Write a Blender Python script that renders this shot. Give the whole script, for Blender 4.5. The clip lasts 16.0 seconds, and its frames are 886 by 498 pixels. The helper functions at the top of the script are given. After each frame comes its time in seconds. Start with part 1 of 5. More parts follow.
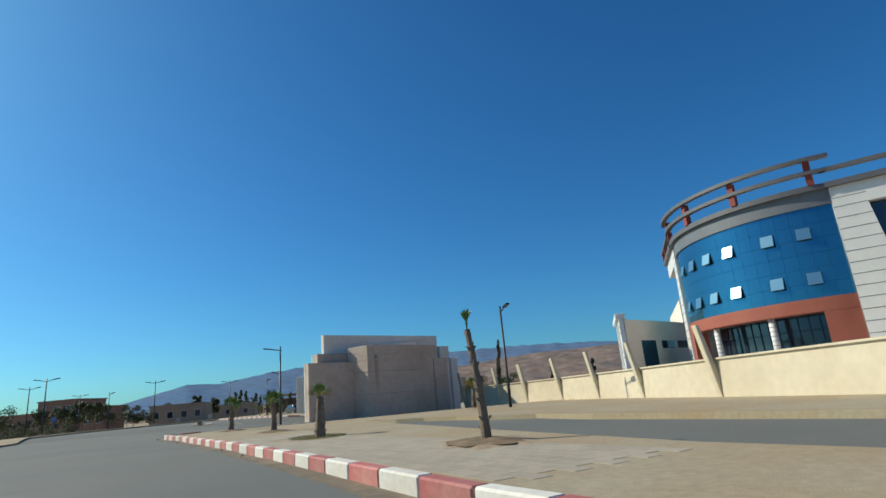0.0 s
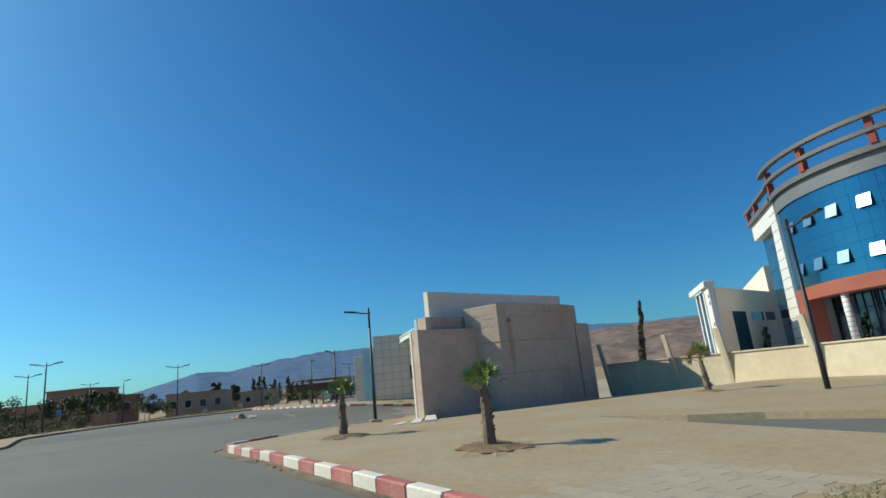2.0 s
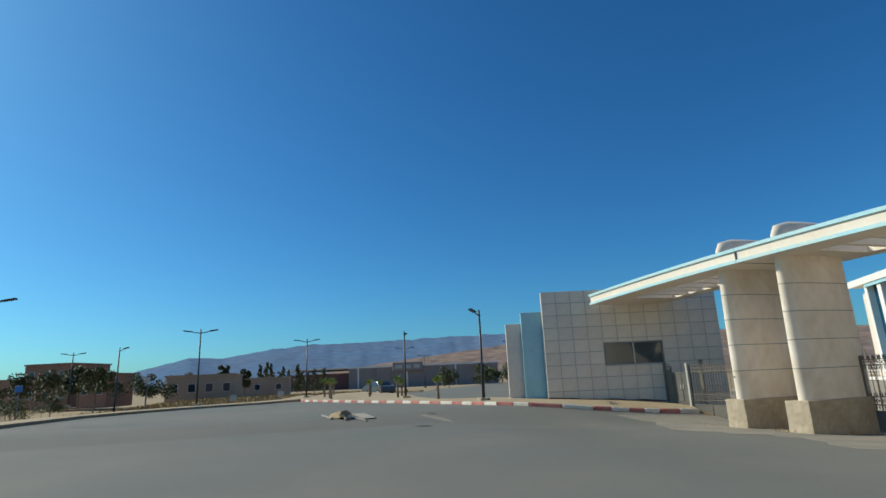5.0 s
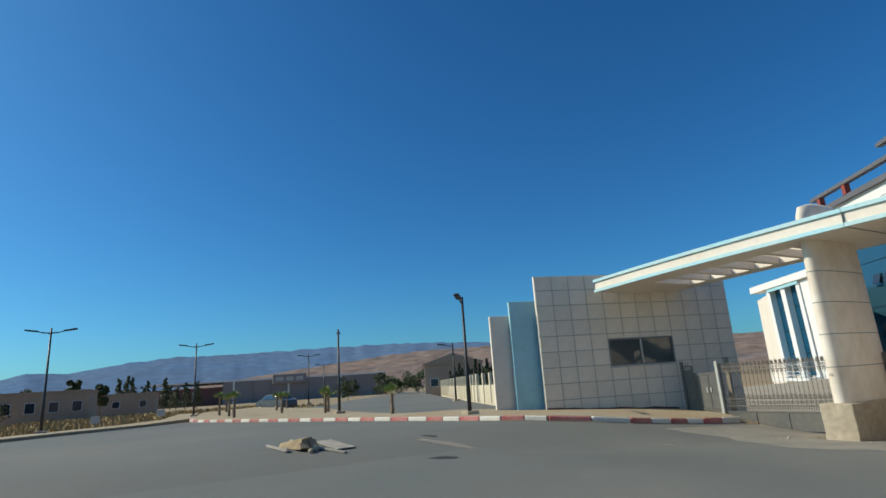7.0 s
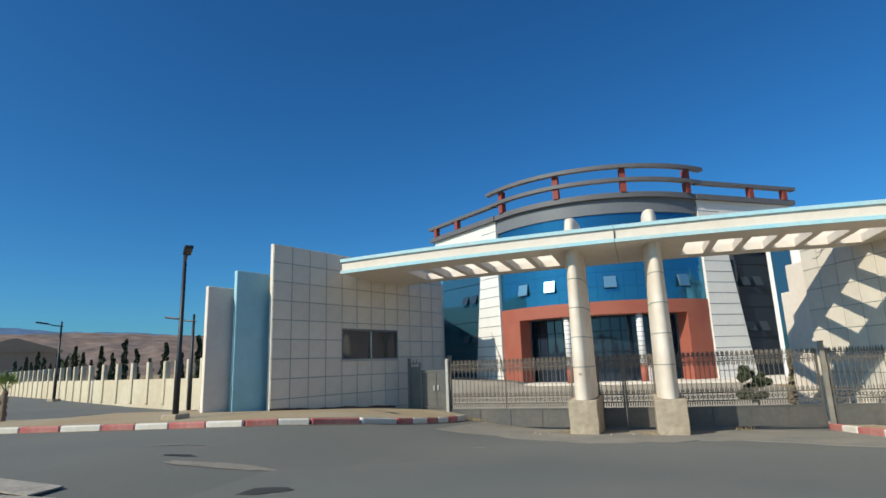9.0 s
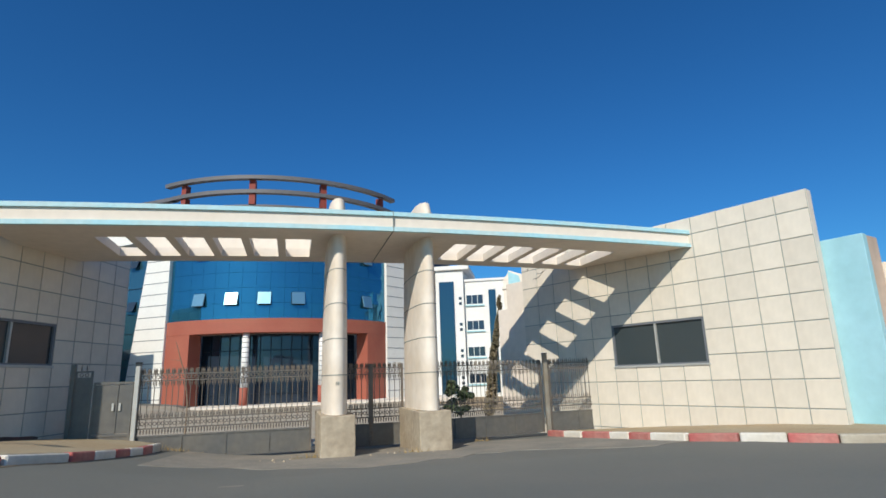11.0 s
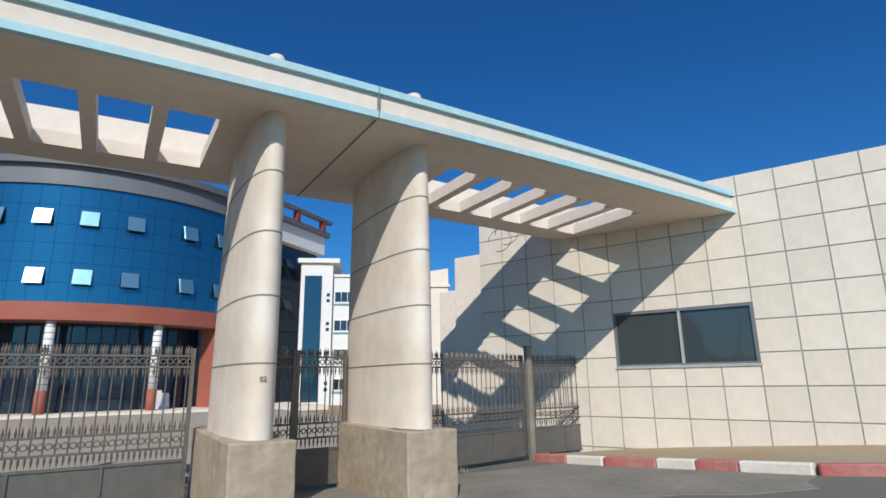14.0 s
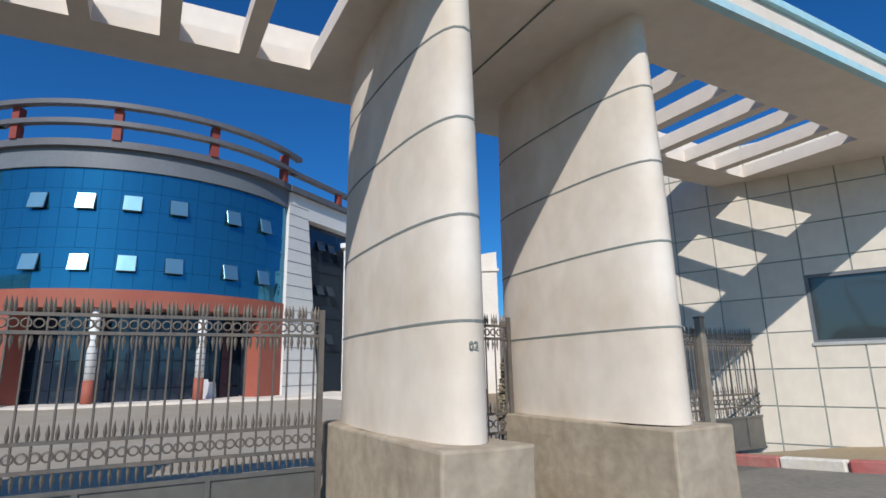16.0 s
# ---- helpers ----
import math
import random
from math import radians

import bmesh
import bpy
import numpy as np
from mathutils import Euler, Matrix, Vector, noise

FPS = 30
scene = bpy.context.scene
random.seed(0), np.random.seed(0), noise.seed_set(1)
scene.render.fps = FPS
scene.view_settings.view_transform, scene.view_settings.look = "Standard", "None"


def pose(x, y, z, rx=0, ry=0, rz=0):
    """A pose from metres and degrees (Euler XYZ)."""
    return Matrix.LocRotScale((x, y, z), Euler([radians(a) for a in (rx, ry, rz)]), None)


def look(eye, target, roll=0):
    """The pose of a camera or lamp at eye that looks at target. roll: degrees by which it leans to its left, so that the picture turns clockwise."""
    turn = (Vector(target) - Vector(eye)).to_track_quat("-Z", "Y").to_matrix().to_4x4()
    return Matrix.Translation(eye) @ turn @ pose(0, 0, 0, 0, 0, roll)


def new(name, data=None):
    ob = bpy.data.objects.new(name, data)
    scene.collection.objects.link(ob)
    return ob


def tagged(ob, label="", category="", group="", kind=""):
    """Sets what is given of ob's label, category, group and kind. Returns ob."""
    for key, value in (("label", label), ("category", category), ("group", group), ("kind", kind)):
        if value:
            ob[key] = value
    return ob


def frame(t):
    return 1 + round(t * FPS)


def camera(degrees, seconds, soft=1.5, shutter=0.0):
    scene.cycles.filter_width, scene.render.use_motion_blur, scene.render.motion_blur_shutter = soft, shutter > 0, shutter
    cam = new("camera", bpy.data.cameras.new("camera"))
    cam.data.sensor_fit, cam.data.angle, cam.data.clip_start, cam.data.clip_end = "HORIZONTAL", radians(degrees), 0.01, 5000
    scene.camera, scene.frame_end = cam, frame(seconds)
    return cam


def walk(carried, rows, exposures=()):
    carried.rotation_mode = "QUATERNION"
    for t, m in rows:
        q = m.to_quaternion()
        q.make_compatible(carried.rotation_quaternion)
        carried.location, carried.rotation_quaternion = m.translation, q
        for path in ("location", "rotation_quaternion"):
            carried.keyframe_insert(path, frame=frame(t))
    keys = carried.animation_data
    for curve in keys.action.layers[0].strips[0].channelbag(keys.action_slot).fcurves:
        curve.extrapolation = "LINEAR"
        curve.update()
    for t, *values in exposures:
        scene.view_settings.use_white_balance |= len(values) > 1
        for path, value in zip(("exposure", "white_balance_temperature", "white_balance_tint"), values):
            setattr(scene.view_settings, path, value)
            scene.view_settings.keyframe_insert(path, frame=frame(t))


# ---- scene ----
cam = camera(77.6, 16.0, soft=1.6)
PATH = [
    (0, (40.796, -5.732, 1.039), (38.964, -5.116, 1.553), -4.9),
    (0.5, (37.819, -6.29, 1.079), (35.978, -5.694, 1.582), -4.8),
    (1, (35.193, -6.961, 1.166), (33.35, -6.369, 1.666), -4.8),
    (1.5, (32.772, -7.785, 1.318), (30.928, -7.187, 1.811), -5.2),
    (2, (29.766, -8.502, 1.414), (27.915, -7.904, 1.878), -5.7),
    (2.5, (26.606, -9.537, 1.332), (24.759, -8.929, 1.798), -6.1),
    (3, (23.482, -10.597, 1.28), (21.64, -9.983, 1.758), -5.0),
    (3.5, (20.155, -11.534, 1.197), (18.313, -10.928, 1.688), -3.9),
    (4, (16.97, -12.177, 1.485), (15.118, -11.586, 1.956), -3.7),
    (4.2, (15.826, -12.342, 1.505), (13.97, -11.762, 1.97), -2.9),
    (6.3, (7.241, -13.126, 1.433), (5.438, -12.411, 1.922), -3.4),
    (6.5, (6.682, -13.237, 1.441), (4.907, -12.458, 1.932), -3.1),
    (7, (5.599, -13.671, 1.552), (3.925, -12.685, 2.029), -3.7),
    (7.5, (4.343, -13.936, 1.701), (2.816, -12.723, 2.144), -4.3),
    (8, (2.878, -14.117, 1.742), (1.598, -12.639, 2.161), -3.6),
    (8.5, (1.454, -14.179, 1.72), (0.496, -12.469, 2.12), -3.2),
    (9, (0.303, -13.971, 1.575), (-0.332, -12.119, 1.983), -2.0),
    (9.5, (-0.633, -13.513, 1.453), (-0.945, -11.583, 1.875), -2.2),
    (10, (-1.321, -12.954, 1.321), (-1.342, -11.003, 1.759), -2.1),
    (10.2, (-1.571, -12.681, 1.282), (-1.482, -10.733, 1.726), -1.9),
    (12.3, (-2.166, -9.129, 1.29), (-1.205, -7.434, 1.74), -2.0),
    (12.5, (-2.187, -8.783, 1.252), (-1.204, -7.101, 1.706), -1.7),
    (13, (-2.313, -7.88, 1.219), (-1.302, -6.217, 1.677), -1.0),
    (13.5, (-2.438, -6.931, 1.181), (-1.423, -5.271, 1.643), -0.8),
    (14, (-2.571, -5.945, 1.172), (-1.561, -4.282, 1.637), -0.9),
    (14.5, (-2.732, -4.931, 1.113), (-1.744, -3.257, 1.582), -0.9),
    (15, (-2.83, -4.118, 1.092), (-1.865, -2.426, 1.546), -1.0),
    (15.5, (-2.933, -3.475, 1.085), (-1.989, -1.767, 1.523), -1.2),
    (16, (-3.018, -2.972, 1.059), (-2.089, -1.254, 1.492), -1.1),
]
LIGHT = [(0, -0.02, 7100, 4), (1, 0.08, 7100, 3), (2, -0.02, 7100, 2), (4, -0.06, 7100, 3), (6.5, -0.06, 7050, 4), (8.5, -0.02, 6950, 6), (10, -0.06, 6800, 8), (12.5, -0.17, 6600, 11), (14, -0.23, 6400, 12), (16, -0.25, 6200, 13)]
walk(cam, [(t, look(eye, target, roll)) for t, eye, target, roll in PATH], LIGHT)

# ---- sky, sun ----
SUN_WAY = Vector((0.69, 1.0, -0.9)).normalized()
world = bpy.data.worlds.new("world")
scene.world = world
world.use_nodes = True
wn = world.node_tree.nodes
sky = wn.new("ShaderNodeTexSky")
sky.sky_type = "NISHITA"
sky.sun_disc = False
sky.sun_elevation = math.asin(-SUN_WAY.z)
sky.sun_rotation = math.atan2(-SUN_WAY.x, -SUN_WAY.y)
sky.altitude = 900
sky.air_density = 1.0
sky.dust_density = 2.2
sky.ozone_density = 4.0
wn["Background"].inputs["Strength"].default_value = 0.115
deep = wn.new("ShaderNodeHueSaturation")
deep.inputs["Saturation"].default_value = 1.2
deep.inputs["Value"].default_value = 0.98
tint = wn.new("ShaderNodeMix")
tint.data_type, tint.blend_type = "RGBA", "MULTIPLY"
tint.inputs[0].default_value = 1.0
tint.inputs["B"].default_value = (0.37, 0.86, 1.13, 1)
world.node_tree.links.new(sky.outputs[0], deep.inputs["Color"])
world.node_tree.links.new(deep.outputs[0], tint.inputs["A"])
world.node_tree.links.new(tint.outputs["Result"], wn["Background"].inputs[0])
sun_data = bpy.data.lights.new("sun", "SUN")
sun_data.energy, sun_data.angle, sun_data.color = 4.6, radians(0.5), (1.0, 0.94, 0.84)
sun = new("sun", sun_data)
sun.matrix_world = look((0, 0, 60), Vector((0, 0, 60)) + SUN_WAY)


# ---- materials ----
def shade(name, base, rough=0.8, metal=0.0, spread=0.15, grain=8.0, stain=0.6, stain_to=None, bump=0.15, detail=40.0, spec=0.4, rand=0.0, stretch=(1, 1, 1)):
    """A painted, mineral or metal surface: base colour with stains at a large scale, grain at a fine one, and relief."""
    m = bpy.data.materials.new(name)
    m.use_nodes = True
    nt = m.node_tree
    n, li = nt.nodes, nt.links
    b = n["Principled BSDF"]
    b.inputs["Metallic"].default_value = metal
    b.inputs["Specular IOR Level"].default_value = spec
    co = n.new("ShaderNodeTexCoord")
    mp = n.new("ShaderNodeMapping")
    mp.inputs["Scale"].default_value = stretch
    li.new(co.outputs["Object"], mp.inputs["Vector"])
    big, fine = n.new("ShaderNodeTexNoise"), n.new("ShaderNodeTexNoise")
    big.inputs["Scale"].default_value, big.inputs["Detail"].default_value = stain, 6
    fine.inputs["Scale"].default_value, fine.inputs["Detail"].default_value = grain, 8
    for t in (big, fine):
        li.new(mp.outputs[0], t.inputs["Vector"])
    ramp = n.new("ShaderNodeValToRGB")
    ramp.color_ramp.elements[0].position, ramp.color_ramp.elements[1].position = 0.35, 0.72
    low = stain_to or tuple(c * (1 - spread) for c in base)
    ramp.color_ramp.elements[0].color, ramp.color_ramp.elements[1].color = (*base, 1), (*low, 1)
    li.new(big.outputs["Fac"], ramp.inputs["Fac"])
    mul = n.new("ShaderNodeMix")
    mul.data_type, mul.blend_type = "RGBA", "MULTIPLY"
    mul.inputs[0].default_value = 1.0
    gr = n.new("ShaderNodeMapRange")
    gr.inputs["From Min"].default_value, gr.inputs["From Max"].default_value = 0.25, 0.75
    gr.inputs["To Min"].default_value, gr.inputs["To Max"].default_value = 1 - spread, 1 + spread * 0.6
    li.new(fine.outputs["Fac"], gr.inputs["Value"])
    li.new(ramp.outputs["Color"], mul.inputs["A"])
    li.new(gr.outputs[0], mul.inputs["B"])
    out = mul.outputs["Result"]
    if rand:
        info = n.new("ShaderNodeObjectInfo")
        rr = n.new("ShaderNodeMapRange")
        rr.inputs["To Min"].default_value, rr.inputs["To Max"].default_value = 1 - rand, 1 + rand
        li.new(info.outputs["Random"], rr.inputs["Value"])
        m2 = n.new("ShaderNodeMix")
        m2.data_type, m2.blend_type = "RGBA", "MULTIPLY"
        m2.inputs[0].default_value = 1.0
        li.new(out, m2.inputs["A"])
        li.new(rr.outputs[0], m2.inputs["B"])
        out = m2.outputs["Result"]
    li.new(out, b.inputs["Base Color"])
    rg = n.new("ShaderNodeMapRange")
    rg.inputs["To Min"].default_value, rg.inputs["To Max"].default_value = max(0.02, rough - 0.1), min(1, rough + 0.1)
    li.new(fine.outputs["Fac"], rg.inputs["Value"])
    li.new(rg.outputs[0], b.inputs["Roughness"])
    if bump:
        f2 = n.new("ShaderNodeTexNoise")
        f2.inputs["Scale"].default_value, f2.inputs["Detail"].default_value = detail, 6
        li.new(mp.outputs[0], f2.inputs["Vector"])
        bp = n.new("ShaderNodeBump")
        bp.inputs["Strength"].default_value, bp.inputs["Distance"].default_value = bump, 0.02
        li.new(f2.outputs["Fac"], bp.inputs["Height"])
        li.new(bp.outputs[0], b.inputs["Normal"])
    return m


def glass(name, base, rough=0.04, spec=0.9, metal=0.0, wave=0.12):
    m = bpy.data.materials.new(name)
    m.use_nodes = True
    b = m.node_tree.nodes["Principled BSDF"]
    b.inputs["Base Color"].default_value = (*base, 1)
    b.inputs["Roughness"].default_value = rough
    b.inputs["Metallic"].default_value = metal
    b.inputs["Specular IOR Level"].default_value = spec
    # panes are never quite flat
    n, li = m.node_tree.nodes, m.node_tree.links
    co, no, bp = n.new("ShaderNodeTexCoord"), n.new("ShaderNodeTexNoise"), n.new("ShaderNodeBump")
    no.inputs["Scale"].default_value, no.inputs["Detail"].default_value = 0.45, 2
    bp.inputs["Strength"].default_value, bp.inputs["Distance"].default_value = wave, 0.25
    li.new(co.outputs["Object"], no.inputs["Vector"])
    li.new(no.outputs["Fac"], bp.inputs["Height"])
    li.new(bp.outputs[0], b.inputs["Normal"])
    return m


ASPHALT = shade("asphalt", (0.145, 0.15, 0.134), 0.85, spread=0.22, grain=60, stain=0.22, stain_to=(0.185, 0.176, 0.15), bump=0.35, detail=120)
EARTH = shade("dry_earth", (0.36, 0.255, 0.15), 0.95, spread=0.25, grain=2.5, stain=0.05, stain_to=(0.27, 0.21, 0.11), bump=0.5, detail=4)
PAVING = shade("sandy_paving", (0.385, 0.32, 0.215), 0.9, spread=0.18, grain=14, stain=0.55, stain_to=(0.37, 0.265, 0.15), bump=0.25, detail=60)
SLAB = shade("paving_slab", (0.4, 0.35, 0.27), 0.9, spread=0.15, grain=18, stain=0.5, stain_to=(0.37, 0.3, 0.215), bump=0.25, detail=60, rand=0.08)
KERB_WHITE = shade("kerb_white", (0.74, 0.7, 0.63), 0.75, spread=0.14, grain=14, stain=2.0, stain_to=(0.66, 0.6, 0.5), rand=0.08)
KERB_RED = shade("kerb_red", (0.47, 0.12, 0.11), 0.75, spread=0.22, grain=14, stain=2.0, stain_to=(0.5, 0.24, 0.2), rand=0.12)
CREAM = shade("cream_plaster", (0.785, 0.7, 0.605), 0.85, spread=0.07, grain=5, stain=0.7, stain_to=(0.73, 0.64, 0.535), bump=0.1, detail=50)
PIER = shade("weathered_pier_paint", (0.79, 0.705, 0.605), 0.8, spread=0.08, grain=5, stain=1.7, stain_to=(0.67, 0.565, 0.445), bump=0.1, detail=14, stretch=(1.0, 1.0, 0.75))
BODY = shade("beige_plaster", (0.57, 0.455, 0.365), 0.9, spread=0.12, grain=4, stain=0.6, stain_to=(0.46, 0.34, 0.265), bump=0.15, detail=40)
CREAM_WALL = shade("fence_wall_plaster", (0.66, 0.58, 0.43), 0.9, spread=0.1, grain=4, stain=0.4, stain_to=(0.56, 0.47, 0.33), bump=0.2, detail=40)
PANEL = shade("cream_panel", (0.72, 0.655, 0.55), 0.5, spread=0.07, grain=5, stain=0.8, stain_to=(0.67, 0.59, 0.48), bump=0.03, detail=20, rand=0.05)
JOINT = shade("panel_joint", (0.34, 0.36, 0.33), 0.8, spread=0.1, bump=0)
SKYBLUE = shade("pale_blue_paint", (0.36, 0.62, 0.69), 0.7, spread=0.07, grain=5, stain=0.8, stain_to=(0.3, 0.55, 0.6), bump=0.08)
TRIMBLUE = shade("blue_trim_paint", (0.38, 0.66, 0.73), 0.65, spread=0.1, grain=9, stain=1.5, stain_to=(0.5, 0.64, 0.64), bump=0.1)
CONCRETE = shade("raw_concrete", (0.46, 0.385, 0.285), 0.9, spread=0.2, grain=9, stain=1.6, stain_to=(0.34, 0.27, 0.19), bump=0.35, detail=9)
GROOVE = shade("groove_shadow_gap", (0.22, 0.24, 0.22), 0.9, spread=0.1, bump=0)
IRON = shade("gate_iron", (0.16, 0.145, 0.13), 0.55, metal=0.5, spread=0.2, grain=20, stain=3, stain_to=(0.21, 0.175, 0.14), bump=0.1, detail=80)
SHEET = shade("gate_sheet", (0.13, 0.13, 0.125), 0.5, metal=0.3, spread=0.15, grain=8, stain=1.4, stain_to=(0.18, 0.165, 0.14), bump=0.06)
CRACK = shade("crack_stain", (0.3, 0.2, 0.13), 0.95, spread=0.2, bump=0)
GALV = shade("galvanised_post", (0.5, 0.5, 0.47), 0.5, metal=0.3, spread=0.12, grain=10, bump=0.04)
POLE = shade("lamp_pole_paint", (0.035, 0.038, 0.042), 0.45, metal=0.3, spread=0.1, grain=12, bump=0.03)
CURTAIN = glass("blue_curtain_glass", (0.028, 0.185, 0.31), 0.06, 0.8, 0.72)
DARKGLASS = glass("dark_glass", (0.03, 0.048, 0.075), 0.05, 0.8, 0.4)
TEALGLASS = glass("teal_wing_glass", (0.05, 0.15, 0.21), 0.06, 0.8, 0.6)
NAVYGLASS = glass("navy_glass", (0.02, 0.07, 0.12), 0.06, 0.8, 0.5)
SASH = glass("pale_sash_glass", (0.2, 0.4, 0.5), 0.31, 0.8, 0.7)
SASHDARK = glass("dark_sash_glass", (0.05, 0.075, 0.1), 0.08, 0.8, 0.4)
OFFICEGLASS = glass("guard_window_glass", (0.05, 0.065, 0.07), 0.05, 0.8, 0.1)
CURTJOINT = shade("curtain_joint", (0.014, 0.085, 0.17), 0.3, metal=0.5, spread=0.08, bump=0)
FRAME = shade("dark_frame", (0.018, 0.03, 0.045), 0.4, metal=0.4, spread=0.08, bump=0)
WHITEPANEL = shade("white_cladding", (0.78, 0.76, 0.71), 0.4, spread=0.05, grain=4, stain=0.6, bump=0.03, rand=0.04)
REDPAINT = shade("brick_red_paint", (0.36, 0.112, 0.072), 0.7, spread=0.08, grain=4, stain=0.5, stain_to=(0.33, 0.088, 0.058), bump=0.05)
GREYBAND = shade("grey_band", (0.165, 0.178, 0.195), 0.5, spread=0.1, grain=5, bump=0.03)
RAILGREY = shade("roof_rail_grey", (0.135, 0.135, 0.145), 0.55, spread=0.12, grain=3, bump=0.03)
WHITE = shade("white_paint", (0.76, 0.75, 0.72), 0.7, spread=0.06, grain=4, stain=0.4, bump=0.05)
TAN = shade("tan_plaster", (0.43, 0.325, 0.235), 0.9, spread=0.12, grain=2, stain=0.25, bump=0.1)
BRICKWALL = shade("rough_block_wall", (0.34, 0.2, 0.14), 0.95, spread=0.2, grain=3, stain=0.3, bump=0.2)
MALL = shade("mall_cladding", (0.27, 0.24, 0.23), 0.7, spread=0.1, grain=0.5, stain=0.05, bump=0)
MALLRED = shade("mall_red", (0.16, 0.07, 0.062), 0.7, spread=0.1, grain=0.5, stain=0.05, bump=0)
TRUNK = shade("palm_trunk", (0.27, 0.2, 0.14), 0.95, spread=0.35, grain=22, stain=4, bump=0.8, detail=40)
PALMLEAF = shade("palm_leaf", (0.13, 0.24, 0.05), 0.55, spread=0.3, grain=9, stain=2.5, stain_to=(0.24, 0.28, 0.08), bump=0)
DRYLEAF = shade("dry_leaf", (0.36, 0.27, 0.1), 0.8, spread=0.3, grain=9, stain=2.5, bump=0)
GREEN = shade("dark_leaf", (0.055, 0.082, 0.038), 0.7, spread=0.35, grain=5, stain=1.2, stain_to=(0.08, 0.1, 0.04), bump=0)
CYPRESS = shade("cypress_leaf", (0.035, 0.06, 0.03), 0.8, spread=0.35, grain=6, stain=1.2, bump=0)
GRASS = shade("short_grass", (0.23, 0.25, 0.11), 0.85, spread=0.3, grain=20, stain=3, stain_to=(0.3, 0.27, 0.11), bump=0.2)
DRYGRASS = shade("dry_grass", (0.42, 0.3, 0.14), 0.95, spread=0.3, grain=6, stain=0.6, stain_to=(0.3, 0.22, 0.1), bump=0.2)
# blue of the distant air is mixed into this base colour, no volume haze
FARRIDGE = shade("haze_tinted_ridge", (0.12, 0.2, 0.32), 1.0, spread=0.2, grain=0.02, stain=0.004, stain_to=(0.13, 0.19, 0.28), bump=0, spec=0)
BROWNHILL = shade("bare_hill", (0.27, 0.195, 0.16), 1.0, spread=0.45, grain=0.03, stain=0.012, stain_to=(0.17, 0.15, 0.145), bump=0, spec=0)
CARDARK = shade("car_paint_grey", (0.1, 0.11, 0.12), 0.25, spread=0.03, bump=0)
RUBBER = shade("tyre_rubber", (0.03, 0.03, 0.03), 0.9, spread=0.1, bump=0)
CARDBOARD = shade("cardboard", (0.4, 0.3, 0.18), 0.9, spread=0.2, grain=12, stain=3, stain_to=(0.3, 0.22, 0.13), bump=0.15)
PLANK = shade("grey_plank", (0.42, 0.38, 0.32), 0.9, spread=0.25, grain=20, stain=4, bump=0.3)
TAR = shade("tar_patch", (0.05, 0.048, 0.045), 0.8, spread=0.2, grain=30, bump=0.2)
DUSTY = shade("dusty_asphalt", (0.3, 0.265, 0.215), 0.92, spread=0.22, grain=14, stain=0.9, stain_to=(0.2, 0.19, 0.165), bump=0.35, detail=60)
POSTRED = shade("rail_post_red", (0.27, 0.055, 0.04), 0.7, spread=0.1, grain=4, bump=0.04)
KERB_PLAIN = shade("kerb_concrete", (0.5, 0.45, 0.36), 0.85, spread=0.16, grain=14, stain=2.0, stain_to=(0.4, 0.34, 0.26), rand=0.1)
POSTGREY = shade("weathered_steel_post", (0.3, 0.28, 0.24), 0.6, metal=0.2, spread=0.2, grain=10, stain=2.5, stain_to=(0.24, 0.2, 0.15), bump=0.06)
DRYCYPRESS = shade("dry_cypress_leaf", (0.3, 0.24, 0.15), 0.9, spread=0.35, grain=6, stain=1.2, stain_to=(0.1, 0.095, 0.05), bump=0)
DARKEARTH = shade("dug_earth", (0.17, 0.115, 0.065), 0.95, spread=0.3, grain=12, stain=3.0, stain_to=(0.27, 0.185, 0.11), bump=0.6, detail=25)
GUTTER = shade("gutter_dirt", (0.24, 0.185, 0.125), 0.95, spread=0.3, grain=10, stain=1.5, stain_to=(0.13, 0.105, 0.075), bump=0.4, detail=40)
REDDIRT = shade("red_dirt", (0.2, 0.09, 0.07), 0.95, spread=0.35, grain=8, stain=2.0, stain_to=(0.1, 0.075, 0.06), bump=0.3)
RUST = shade("rust_streak", (0.49, 0.36, 0.27), 0.9, spread=0.2, grain=8, stain=2.0, stain_to=(0.46, 0.34, 0.26), bump=0.05, stretch=(4, 4, 0.6))
LOOSE = shade("dusty_loose_earth", (0.39, 0.3, 0.195), 0.95, spread=0.2, grain=6, stain=1.2, stain_to=(0.36, 0.25, 0.15), bump=0.5, detail=14)
SIGNBLUE = shade("sign_blue", (0.05, 0.2, 0.5), 0.5, spread=0.05, bump=0)


# ---- mesh helpers ----
def mesh_of(name, bm, mat, smooth=False):
    bmesh.ops.recalc_face_normals(bm, faces=bm.faces)
    me = bpy.data.meshes.new(name)
    bm.to_mesh(me)
    bm.free()
    me.materials.append(mat)
    if smooth:
        for p in me.polygons:
            p.use_smooth = True
    return me


def part(name, bm, mat, parent=None, label="", smooth=False):
    ob = new(name, mesh_of(name, bm, mat, smooth))
    if parent is not None:
        ob.parent = parent
    if label:
        ob["label"] = label
    return ob


def thing(name, at, label, category, group="", rz=0.0):
    ob = new(name)
    ob.empty_display_size = 0.2
    ob.matrix_world = pose(at[0], at[1], at[2], 0, 0, rz)
    return tagged(ob, label, category, group)


